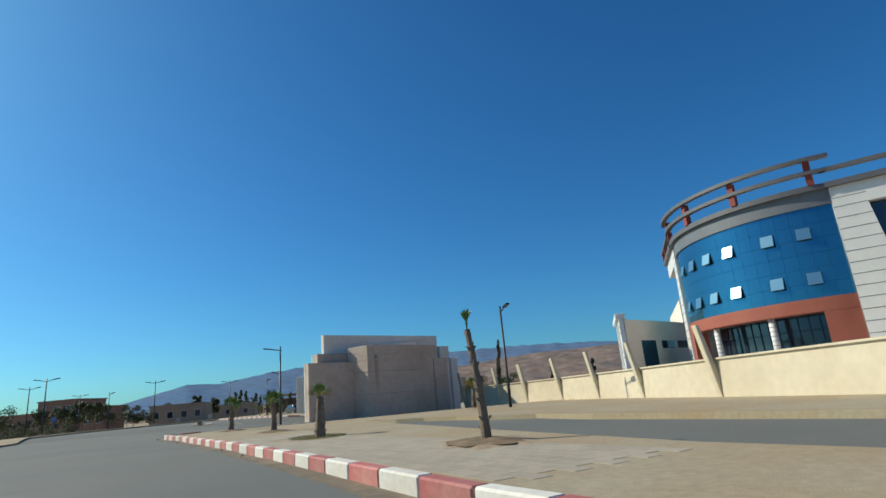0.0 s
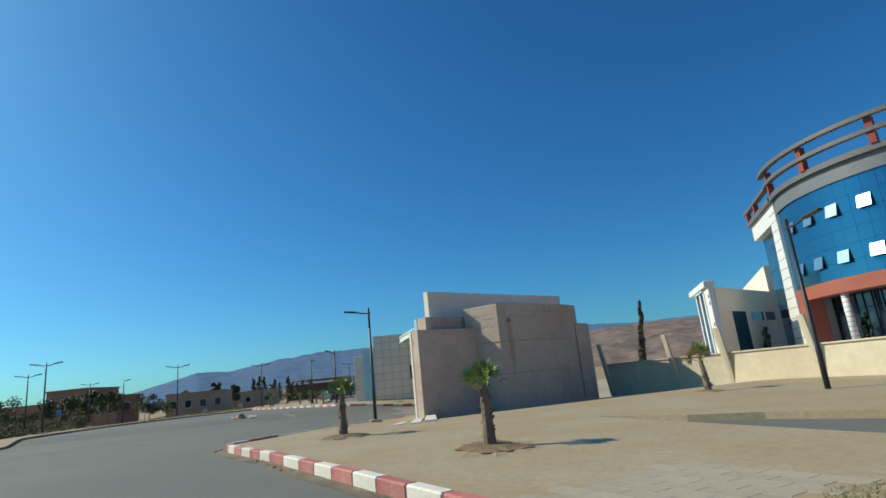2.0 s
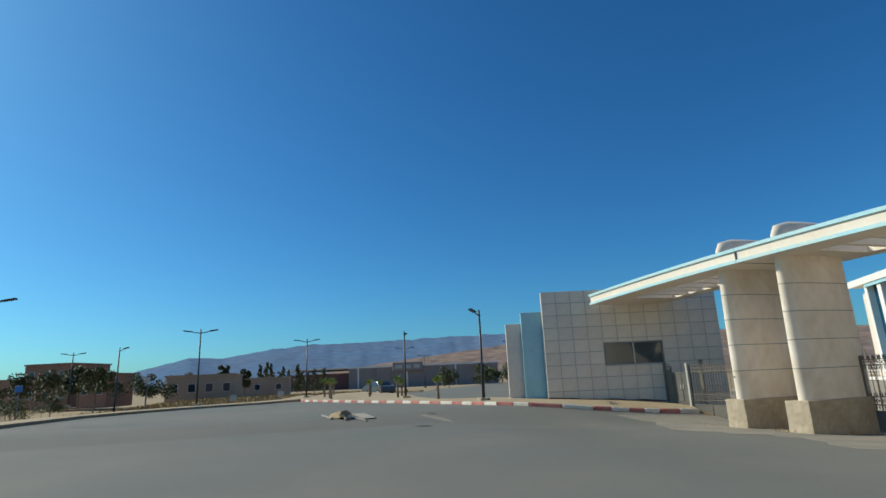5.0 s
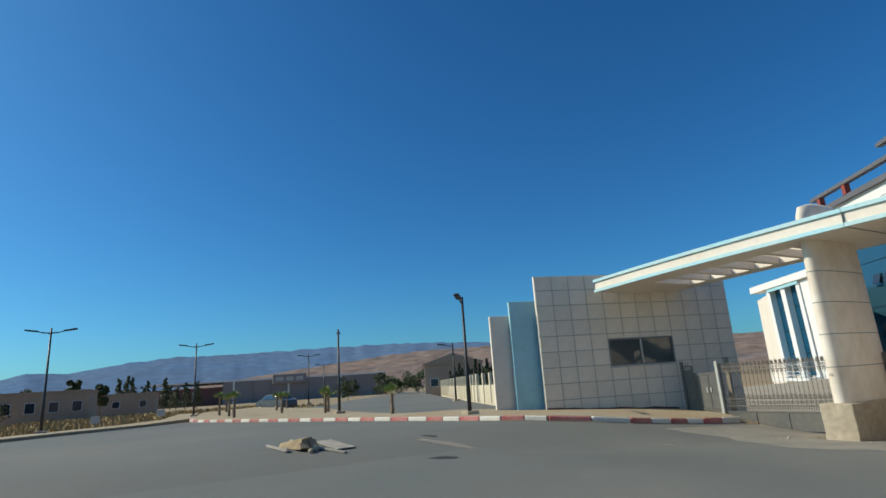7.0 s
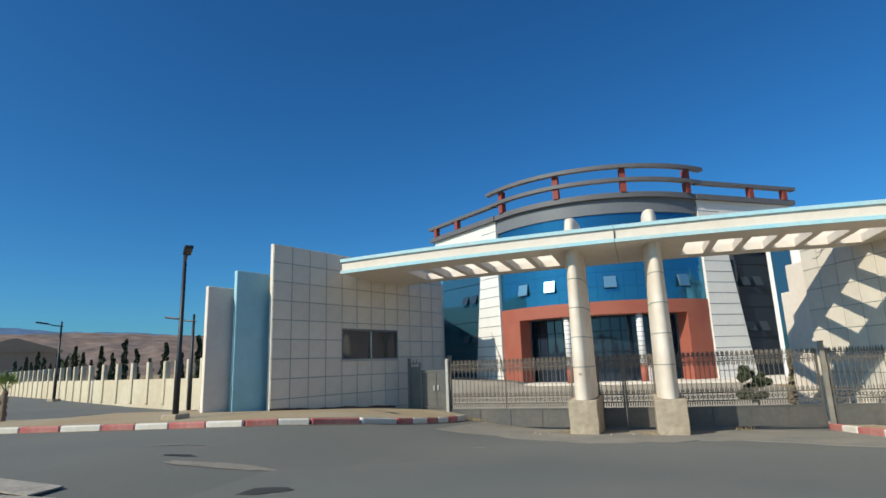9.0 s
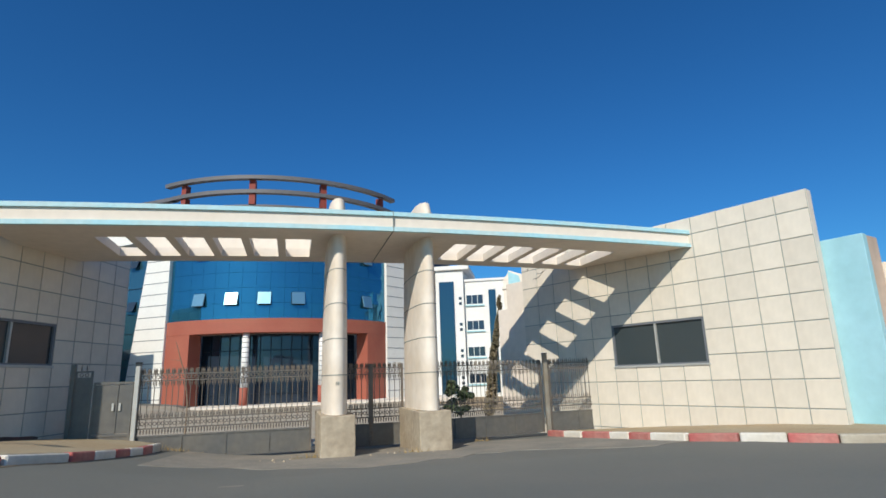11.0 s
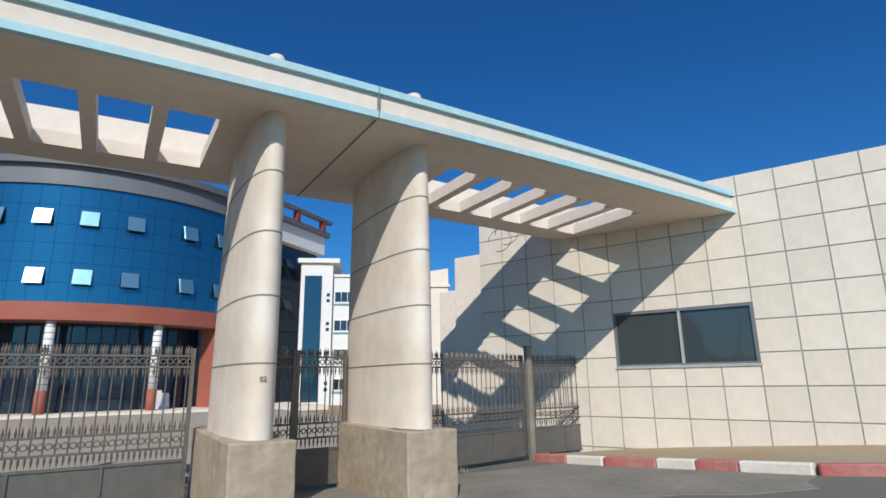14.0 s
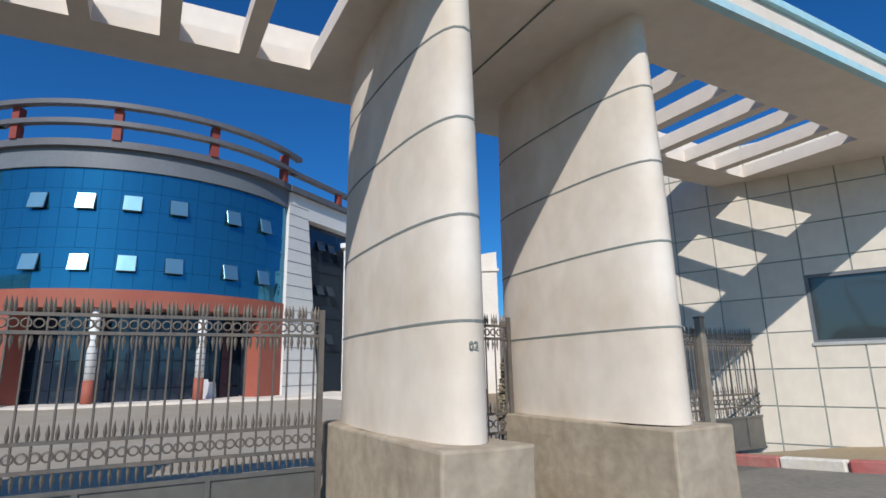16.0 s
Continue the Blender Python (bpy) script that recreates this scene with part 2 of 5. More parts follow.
def prism(bm, poly, z0, z1):
    lo = [bm.verts.new((x, y, z0)) for x, y in poly]
    hi = [bm.verts.new((x, y, z1)) for x, y in poly]
    n = len(poly)
    for i in range(n):
        bm.faces.new((lo[i], lo[(i + 1) % n], hi[(i + 1) % n], hi[i]))
    bm.faces.new(hi)
    bm.faces.new(lo[::-1])
    return bm


def box(bm, x0, x1, y0, y1, z0, z1):
    return prism(bm, [(x0, y0), (x1, y0), (x1, y1), (x0, y1)], z0, z1)


def long_box(bm, x0, x1, y0, y1, z0, z1, n=16, camber=0.0):
    """A bar along x cut into n lengths, its middle raised by camber."""
    rings = []
    for k in range(n + 1):
        x = x0 + (x1 - x0) * k / n
        up = camber * (1 - (2 * k / n - 1) ** 2)
        rings.append([bm.verts.new((x, y, z + up)) for y, z in ((y0, z0), (y1, z0), (y1, z1), (y0, z1))])
    for a, b in zip(rings, rings[1:]):
        for i in range(4):
            bm.faces.new((a[i], a[(i + 1) % 4], b[(i + 1) % 4], b[i]))
    bm.faces.new(rings[0][::-1])
    bm.faces.new(rings[-1])
    return bm


def bevel(bm, w=0.02, seg=1):
    bmesh.ops.bevel(bm, geom=list(bm.edges), offset=w, segments=seg, affect="EDGES", profile=0.5)
    return bm


def tube(bm, pts, radii, seg=8, caps=True):
    """A round bar through points; radii one a point."""
    rings = []
    pts = [Vector(p) for p in pts]
    for i, p in enumerate(pts):
        d = (pts[min(i + 1, len(pts) - 1)] - pts[max(i - 1, 0)]).normalized()
        a = d.orthogonal() if abs(d.z) < 0.99 else Vector((1, 0, 0))
        a = (a - d * a.dot(d)).normalized()
        b = d.cross(a)
        rings.append([bm.verts.new(p + (a * math.cos(2 * math.pi * k / seg) + b * math.sin(2 * math.pi * k / seg)) * radii[i]) for k in range(seg)])
    for r0, r1 in zip(rings, rings[1:]):
        for k in range(seg):
            bm.faces.new((r0[k], r0[(k + 1) % seg], r1[(k + 1) % seg], r1[k]))
    if caps:
        bm.faces.new(rings[0][::-1])
        bm.faces.new(rings[-1])
    return bm


def wall_bm(a, b, thick, z0, z1a, z1b):
    """A straight wall from a to b (plan), thick on the right-hand side, its top running from z1a to z1b."""
    a, b = Vector((*a, 0)), Vector((*b, 0))
    n = Vector((b.y - a.y, a.x - b.x, 0)).normalized() * thick
    bm = bmesh.new()
    lo = [bm.verts.new(v + Vector((0, 0, z0))) for v in (a, b, b + n, a + n)]
    hi = [bm.verts.new(v + Vector((0, 0, z))) for v, z in ((a, z1a), (b, z1b), (b + n, z1b), (a + n, z1a))]
    for i in range(4):
        bm.faces.new((lo[i], lo[(i + 1) % 4], hi[(i + 1) % 4], hi[i]))
    bm.faces.new(hi)
    bm.faces.new(lo[::-1])
    return bm


def gz(x, y=-6.0):
    """The road is crowned: it stands higher to the west, south and east of the gate and falls into the campus."""
    def step(v):
        v = min(1.0, max(0.0, v))
        return v * v * (3 - 2 * v)

    west = 0.52 * step((-2.0 - x) / 5.0) * (1 - step((y - 2.0) / 4.0) * (1 - step((-9.0 - x) / 3.0)))
    high = max(west, 0.24 * step((-3.5 - y) / 4.5), 0.27 * step((x - 9.0) / 6.0))
    level = step((x - 6.6) / 2.6) * (1 - step((y - 9.0) / 4.0))
    return high - 0.06 * min(12.0, max(0.0, y + 3.0)) * min(1.0, max(0.0, (24.0 - abs(x + 1)) / 12.0)) * (1 - level)


def sheet(name, poly, z, mat, thick, label):
    """A ground sheet over a plan polygon that follows gz, with its sides down."""
    bm = bmesh.new()
    prism(bm, poly, -thick, 0)
    for x in (-25, -19, -13, -8.5, -11.0, -9.8, -7.8, -7.1, -6.5, -5.9, -5.2, -4.5, -3.8, -3.1, -2.4, 0, 4, 6.6, 7.3, 8, 8.6, 9.2, 10, 11, 12, 13, 14, 15, 17, 23):
        bmesh.ops.bisect_plane(bm, geom=bm.verts[:] + bm.edges[:] + bm.faces[:], plane_co=(x, 0, 0), plane_no=(1, 0, 0))
    for y in (-8, -7.2, -6.4, -5.6, -4.8, -4.1, -3.5, -3, 0, 3, 6, 9, 10.5, 12):
        bmesh.ops.bisect_plane(bm, geom=bm.verts[:] + bm.edges[:] + bm.faces[:], plane_co=(0, y, 0), plane_no=(0, 1, 0))
    bmesh.ops.triangulate(bm, faces=bm.faces[:])
    for v in bm.verts:
        v.co.z += z + gz(v.co.x, v.co.y)
    ob = part(name, bm, mat)
    return tagged(ob, label, "ground", kind="structure")


# ---- ground, roads, pavements ----
bm = bmesh.new()
bmesh.ops.create_grid(bm, x_segments=60, y_segments=60, size=4000)
for v in bm.verts:
    v.co.z = -0.9
tagged(part("ground", bm, EARTH), "dry brown earth with sparse straw-coloured grass", "ground", kind="structure")
sheet("road", [(-36, -3), (-28, -8), (-24, -12.5), (-21.8, -15.8), (-19.5, -18.2), (-16, -20.1), (-10.9, -21), (-6.8, -21.5), (20, -19.5), (90, -8), (90, 30), (60, 12), (36, 2.2), (29.5, 1.15), (27, 1.1), (25.2, 0.3), (23.6, 0.0), (22, -0.6), (21, -1.35), (19, -2.06),
               (12, 0.6), (7.2, 1), (5.5, 5), (9, 20), (9, 44), (-18, 44), (-18, 20), (-5.5, 5), (-7.2, 1), (-11.9, -0.4), (-16, 2.4), (-24.5, 4.9), (-51, 17.0), (-95, 40), (-97, 36), (-50, 6), (-39.5, 1.5)],
      0.0, ASPHALT, 0.3, "worn grey asphalt road and forecourt")
EDGE_A = [(45, -2.2), (37, -4.25), (33.7, -4.9), (31, -5.45), (29, -5.9), (27.3, -6.25), (25.3, -6.75), (22.4, -7.45), (20.2, -8.0), (18.4, -8.45), (16.4, -9.05), (15.2, -9.4), (14.35, -9.5), (13.65, -9.15), (13.0, -8.4),
          (11.5, -7.3), (9.9, -6.3), (8.2, -5.0), (6.8, -3.8), (5.8, -2.75), (5.35, -2.0), (5.2, -1.1), (5.0, 0.1), (4.8, 1.0), (4.7, 2.6)]
EDGE_L = [(-4.75, 1.9), (-4.7, 0.2), (-4.85, -0.9), (-5.1, -2.1), (-5.5, -3.05), (-6.15, -3.9), (-7.1, -4.65), (-8.5, -5.08), (-9.8, -5.45), (-12.2, -6.15), (-14.2, -6.8), (-17, -7.75), (-20.5, -8.9), (-23.2, -9.8), (-25.4, -10.3), (-28, -10.2), (-33, -9.4), (-41, -7.8)]
sheet("pavement", EDGE_A + [(9.6, 0.6), (13, -1.9), (20, -2.1), (24.6, -2.1), (32, -1.8), (36, -1.6), (45, 0.2)], 0.12, PAVING, 0.3, "sandy paved traffic island with palms")
sheet("pavement", EDGE_L + [(-47, -3), (-28, -3), (-19, -4.5), (-15.4, -4.9), (-13, -4.6), (-12.4, -3.6), (-12.2, -2), (-10.2, 1.6), (-6.4, 2.8)], 0.12, PAVING, 0.3, "sandy paved corner with small palms")
sheet("pavement", [(9.6, 0.6), (13, -1.9), (19, -2.07), (21, -1.35), (22, -0.6), (23.6, 0.0), (25.2, 0.3), (27, 1.1), (29.5, 1.15), (36, 2.2), (60, 12), (60, 15), (42, 7.5), (36, 5.2), (29, 6.4), (23.6, 7.4), (19.8, 8.0), (16, 8.3), (12.6, 8.1), (10.3, 7.5), (6.8, 6.4), (6.9, 5)], 0.12, PAVING, 0.3, "sandy pavement along the perimeter wall")
WEST = [(-16, -20.1), (-19.5, -18.2), (-21.8, -15.8), (-24, -12.5), (-28, -10.2), (-41, -8.4), (-42, -9.6), (-29.5, -11.6), (-25.6, -13.9), (-23.6, -16.8), (-20.6, -19.4), (-16.6, -21.6)]
sheet("pavement", WEST, 0.12, PAVING, 0.3, "narrow concrete pavement beside the dry field")
SOUTH = [(90, -8), (20, -19.5), (-6.8, -21.5), (-10.9, -21), (-16, -20.1), (-16.6, -21.6), (-11, -22.8), (-6.8, -23.3), (20, -21.3), (90, -9.8)]
sheet("pavement", SOUTH, 0.12, PAVING, 0.3, "narrow concrete pavement by the shrubs")
bm = box(bmesh.new(), -22, 13, 37.5, 54, -1.4, -0.55)
tagged(part("pavement", bm, CREAM), "pale terrace step before the glass building", "ground", kind="structure")
# three low steps at the guard house foot, running out into the rising pavement
for p, q, z0, z1, deep in (((10.5, -3.5), (14.4, -4.55), 0.32, 0.415, 0.34), ((10.28, -3.84), (14.7, -5.05), 0.245, 0.41, 0.3), ((10.28, -4.33), (14.3, -5.5), 0.19, 0.395, 0.3)):
    bm = wall_bm(p, q, -deep, 0.0, z0, z1)
    step = part("step", bevel(bm, 0.008), KERB_WHITE)
    tagged(step, "low white-painted worn step at the guard house", "step", kind="structure")
    part("riser", wall_bm(p, q, 0.012, 0.02, z0 - 0.03, z1 - 0.03), CONCRETE, step, "dusty concrete riser")


sheet("courtyard", [(-5.4, 5.4), (5.3, 5.4), (9, 12), (9, 38), (-18, 38), (-18, 14)], 0.012, SLAB, 0.3, "pale dusty concrete yard inside the gate")


r = random.Random(77)
APRON = [(-4.2 + 0.42 * k, -1.9 + 0.5 * math.sin(k * 0.55) + r.uniform(-0.18, 0.18)) for k in range(24)] + [(5.2 - 0.62 * k, 2.0 + r.uniform(-0.1, 0.1)) for k in range(16)]
sheet("dusty_apron", APRON, 0.008, DUSTY, 0.05, "dusty sand-blown asphalt before the gate")


# ---- gate canopy ----
CAMBER = 0.14


def gate_canopy():
    top = thing("gate_canopy", (0, 0, 4.2), "long cream concrete gate canopy with pale blue edge trims", "canopy")
    bm = bmesh.new()
    solid = [(-7.5, 7.5, -0.14, 0.76), (-7.5, 7.5, 2.55, 3.15)]
    xs = [1.66 + i * 0.74 for i in range(7)]
    for s in (-1, 1):
        for x0, x1 in [(0.0, xs[0])] + [(x - 0.17, x) for x in xs[1:-1]] + [(xs[-1] - 0.17, 7.5)]:
            solid.append((min(s * x0, s * x1), max(s * x0, s * x1), 0.76, 2.55))
    # one slab with openings: cells of a grid, inner sides left out
    gx = sorted({v for c in solid for v in c[:2]})
    gy = [-0.14, 0.76, 2.55, 3.15]
    full = {(i, j) for i in range(len(gx) - 1) for j in range(3) if any(c[0] - 1e-6 <= gx[i] and gx[i + 1] <= c[1] + 1e-6 and c[2] - 1e-6 <= gy[j] and gy[j + 1] <= c[3] + 1e-6 for c in solid)}
    vs = {}

    def vert(i, j, z):
        if (i, j, z) not in vs:
            vs[i, j, z] = bm.verts.new((gx[i], gy[j], z + CAMBER * (1 - (gx[i] / 7.5) ** 2)))
        return vs[i, j, z]

    for i, j in full:
        for z in (0.0, 0.2):
            bm.faces.new([vert(*c, z) for c in ((i, j), (i + 1, j), (i + 1, j + 1), (i, j + 1))])
        for (di, dj), (a, b) in (((-1, 0), ((i, j), (i, j + 1))), ((1, 0), ((i + 1, j), (i + 1, j + 1))), ((0, -1), ((i, j), (i + 1, j))), ((0, 1), ((i, j + 1), (i + 1, j + 1)))):
            if (i + di, j + dj) not in full:
                bm.faces.new([vert(*a, 0.0), vert(*b, 0.0), vert(*b, 0.2), vert(*a, 0.2)])
    part("slab", bm, CREAM, top)
    part("rear_upstand", long_box(bmesh.new(), -5.7, 5.7, 3.0, 3.14, 0.19, 0.75, 16, CAMBER), CREAM, top)
    bm = long_box(bmesh.new(), -7.5, 7.5, -0.2, -0.14, 0.0, 0.41, 16, CAMBER)
    part("fascia", bm, CREAM, top)
    bm = long_box(bmesh.new(), -7.53, 7.53, -0.25, -0.17, -0.015, 0.075, 16, CAMBER)
    part("lower_trim", bm, TRIMBLUE, top, "chalky pale blue trim")
    bm = long_box(bmesh.new(), -7.53, 7.53, -0.25, 0.0, 0.32, 0.41, 16, CAMBER)
    part("upper_trim", bm, TRIMBLUE, top, "chalky pale blue trim")
    bm = box(bmesh.new(), -0.006, 0.006, -0.253, 3.15, -0.017 + CAMBER, 0.413 + CAMBER)
    part("joint", bm, GROOVE, top, "dark expansion joint across the slab")


gate_canopy()


def fin_ring(z, w, d, n=28):
    """The lens-shaped plan of a fin, blunt in front, at height z."""
    out = []
    for k in range(n):
        a = 2 * math.pi * k / n
        c, s = math.cos(a), math.sin(a)
        out.append((math.copysign(abs(c) ** 0.8, c) * w, math.copysign(abs(s) ** 0.75, s) * d, z))
    return out


def gate_column(x, rear):
    col = thing("gate_column", (x, 1.35, 0), "cream lens-shaped gate pier on a raw concrete plinth", "column", "gate piers")
    bm = bevel(box(bmesh.new(), -0.34, 0.34, -1.34, rear, -0.6, 0.6), 0.02, 2)
    bmesh.ops.subdivide_edges(bm, edges=[e for e in bm.edges if e.calc_length() > 0.2], cuts=7, use_grid_fill=True)
    for v in bm.verts:
        q = v.co + Vector((x, 0, 0))
        v.co += Vector((noise.noise(q * 3.1), noise.noise(q * 3.1 + Vector((5, 0, 0))), noise.noise(q * 2.3 + Vector((0, 9, 0))) * (1.3 if v.co.z > 0.5 else 0))) * 0.017
    part("plinth", bm, CONCRETE, col, "rough stained concrete plinth")

    def size(z):
        k = (z - 0.65) / 3.6
        return 0.255 - 0.045 * k * k, 1.215 - 0.04 * k * k

    bm = bmesh.new()
    rings = []
    zs = [0.6 + i * 0.2 for i in range(20)] + [4.72, 4.95, 5.2, 5.31]
    for z in zs:
        w, d = size(min(z, 4.5))
        if z > 4.6:
            f = {4.72: 1.0, 4.95: 0.98, 5.2: 0.86, 5.31: 0.5}[z]
            w, d = w * f, d * f
        rings.append([bm.verts.new((px, py + 0.02, pz)) for px, py, pz in fin_ring(z, w, d)])
    n = len(rings[0])
    for a, b in zip(rings, rings[1:]):
        for k in range(n):
            bm.faces.new((a[k], a[(k + 1) % n], b[(k + 1) % n], b[k]))
    bm.faces.new(rings[-1])
    shaft = part("shaft", bm, PIER, col, smooth=True)
    for i in range(1, 5):
        z = 0.65 + i * 0.733
        w, d = size(z)
        bm = bmesh.new()
        r = [[bm.verts.new((px, py + 0.02, pz)) for px, py, pz in fin_ring(z + dz, w + 0.004, d + 0.004)] for dz in (-0.009, 0.009)]
        for k in range(n):
            bm.faces.new((r[0][k], r[0][(k + 1) % n], r[1][(k + 1) % n], r[1][k]))
        bm.faces.new(r[1])
        bm.faces.new(r[0][::-1])
        part("groove", bm, GROOVE, shaft, "dark horizontal groove")
    return col


piers = [gate_column(-1.1, 1.22), gate_column(0.87, 0.95)]
fc = bpy.data.curves.new("stencil", "FONT")
fc.body, fc.size, fc.extrude, fc.align_x = "02", 0.075, 0.003, "CENTER"
tmp = bpy.data.objects.new("stencil", fc)
me = bpy.data.meshes.new_from_object(tmp)
me.materials.append(GROOVE)
bpy.data.objects.remove(tmp)
mark = new("stencil_number", me)
mark.parent = piers[0]
mark.matrix_basis = pose(-0.015, -1.201, 1.195, 90, 0, 0)
mark["label"] = "small dark stencilled number"


# ---- guard houses ----
U = Vector((-0.3176, 0.9482, 0))


def guard_house(s, label):
    """A guard house with its panelled wall turned to the gateway; s: 1 east, -1 west."""
    zb = 0.14 if s > 0 else 0.5
    TILE, TILE_H, low = (0.645, 0.588, 0.26) if s > 0 else (0.6, 0.507, 0.33)
    house = thing("guard_house", (8.46 if s > 0 else -8.6, -2.66 if s > 0 else -1.87, zb), label, "guard house", "guard houses")
    # local frame: x outwards (away from the gateway), y along U
    basis = Matrix(((s * 0.9482, s * U.x, 0, 0), (0.3176, U.y, 0, 0), (0, 0, 1, 0), (0, 0, 0, 1)))

    # the eastern panelled wall is turned a little further than the block behind it
    face = basis @ pose(0, 0, 0, 0, 0, 4.6) if s > 0 else basis

    def put(name, bm, mat, parent, lab="", smooth=False, on=None):
        ob = part(name, bm, mat, parent, lab, smooth)
        if parent is house:
            ob.matrix_basis = on or basis
        return ob

    cols, rows, top = (13, 9, 4.8) if s > 0 else (12, 9, 4.37)
    L, wy0, wy1 = cols * TILE, 4 * TILE, 8 * TILE
    wz0, wz1 = (1.24, 2.34) if s > 0 else (1.28, 2.19)
    bm = bmesh.new()
    back = 0.28 if s > 0 else 0.13
    box(bm, 0.02, back, 0, wy0, -0.9, top)
    box(bm, 0.02, back, wy1, L, -0.9, top)
    box(bm, 0.02, back, wy0, wy1, -0.9, wz0)
    box(bm, 0.02, back, wy0, wy1, wz1, top)
    wall = put("panel_wall", bm, CREAM, house, on=face)
    bm = bmesh.new()
    for a, b, c, d in ((0.005, wy0, -0.8, top - 0.01), (wy1, L - 0.005, -0.8, top - 0.01), (wy0, wy1, -0.8, wz0), (wy0, wy1, wz1, top - 0.01)):
        box(bm, 0.008, 0.02, a, b, c, d)
    part("joint_bed", bm, JOINT, wall, "grey joints between the panels")
    g = 0.011
    shapes = {}

    def panel(c, z0, z1):
        key = round(z0 + g, 3), round(z1 - g, 3)
        size = round(key[1] - key[0], 3)
        if size < 0.03:
            return
        if size not in shapes:
            shapes[size] = mesh_of("panel", bevel(box(bmesh.new(), -0.006, 0.008, g, TILE - g, 0, size), 0.004), PANEL)
        p = new("panel", shapes[size])
        p.parent, p.location = wall, (0, c * TILE, key[0])

    for c in range(cols):
        for r in range(-1, rows):
            z0, z1 = low + (r - 1) * TILE_H, min(low + r * TILE_H, top)
            if 4 <= c < 8 and z0 < wz1 and z1 > wz0:
                if z0 < wz0:
                    panel(c, z0, wz0 + 0.5 * g)
                if z1 > wz1:
                    panel(c, wz1 - 0.5 * g, z1)
            elif z1 > z0:
                panel(c, z0, z1)
    win = new("window")
    win.parent = house
    win.matrix_basis = face
    win["label"] = "wide dark two-pane guard window"
    bm = bmesh.new()
    for a, b, c, d in ((wy0, wy1, wz0, wz0 + 0.05), (wy0, wy1, wz1 - 0.05, wz1), (wy0, wy0 + 0.05, wz0 + 0.05, wz1 - 0.05), (wy1 - 0.05, wy1, wz0 + 0.05, wz1 - 0.05)):
        box(bm, 0.0, 0.12, a, b, c, d)
    part("window_frame", bm, GREYBAND, win)
    part("mullion", box(bmesh.new(), 0.0, 0.12, (wy0 + wy1) / 2 - 0.025, (wy0 + wy1) / 2 + 0.025, wz0 + 0.05, wz1 - 0.05), GALV, win, "pale aluminium mullion")
    part("sill", bevel(box(bmesh.new(), -0.03, 0.0, wy0 - 0.03, wy1 + 0.03, wz0 - 0.04, wz0 + 0.015), 0.006), GALV, win, "pale aluminium sill")
    for k in range(2):
        a = wy0 + 0.05 + k * (wy1 - wy0 - 0.04) / 2
        bm = box(bmesh.new(), 0.05, 0.06, a, a + (wy1 - wy0) / 2 - 0.08, wz0 + 0.05, wz1 - 0.05)
        part("pane", bm, OFFICEGLASS, win)
    # stepped fins in front of the panelled wall
    if s > 0:
        put("blue_fin", bevel(box(bmesh.new(), 0.3, 0.5, -0.74, 3.5, -0.3, 3.68), 0.01), SKYBLUE, house, "pale blue painted fin wall")
        put("fin_backing", bevel(box(bmesh.new(), 0.505, 1.08, -0.72, 3.5, -0.3, 3.67), 0.01), BODY, house)
        put("cream_fin", bevel(box(bmesh.new(), 1.09, 1.22, -1.5, 3.5, -0.3, 3.15), 0.01), CREAM, house, "cream rendered fin wall")
        put("fin_backing", bevel(box(bmesh.new(), 1.224, 1.64, -1.48, 3.5, -0.3, 3.14), 0.01), BODY, house)
    else:
        put("blue_fin", bevel(box(bmesh.new(), 0.3, 0.42, -0.86, 3.0, -0.3, 3.59), 0.01), SKYBLUE, house, "pale blue painted fin wall")
        put("cream_fin", bevel(box(bmesh.new(), 0.5, 0.62, -1.5, 3.0, -0.3, 3.15), 0.01), CREAM, house, "cream rendered fin wall")
        put("fin_backing", bevel(box(bmesh.new(), 0.624, 0.95, -1.3, 3.5, -0.3, 3.1), 0.01), BODY, house)
    if s < 0:
        bm = bmesh.new()
        edge = [(0.15 * k, gz(-8.6 + 0.3176 * 0.15 * k, -1.87 + 0.948 * 0.15 * k) + 0.12 - zb) for k in range(32)]
        lo = [bm.verts.new((-0.011, y, z - 0.1)) for y, z in edge]
        hi = [bm.verts.new((-0.011, y, z + 0.045 + 0.05 * noise.noise(Vector((y * 1.7, 0, 5))) + 0.025 * noise.noise(Vector((y * 9, 0, 2))))) for y, z in edge]
        for k in range(31):
            bm.faces.new((lo[k], lo[k + 1], hi[k + 1], hi[k]))
        put("dirt_splash", bm, REDDIRT, house, "dark reddish dirt along the wall foot")
    # body behind
    bm = prism(bmesh.new(), [(1.2, 1.02), (2.66, 1.49), (2.75, 3.2), (2.5, 5.2), (2.2, 6.4), (-0.25 if s > 0 else 0.135, 6.9), (0.0 if s > 0 else 0.135, 3.52), (1.2, 3.52)], -0.8, 3.92)
    put("body", bevel(bm, 0.02), BODY, house)
    bm = prism(bmesh.new(), [(2.0, 6.2), (2.33, 6.1), (1.95, 7.4), (1.5, 7.3), (1.5, 6.7)], -0.8, 3.15)
    put("rear_block", bevel(bm, 0.02), BODY, house)
    if s > 0:
        put("inner_wing", bevel(box(bmesh.new(), 0.05, 0.5, L + 0.005, L + 0.8, -0.9, 4.1), 0.015), CREAM, house, on=face)
        put("inner_porch", bevel(box(bmesh.new(), 0.2, 0.6, L + 0.82, L + 1.4, -0.9, 3.3), 0.015), CREAM, house, on=face)
    bm = bmesh.new()
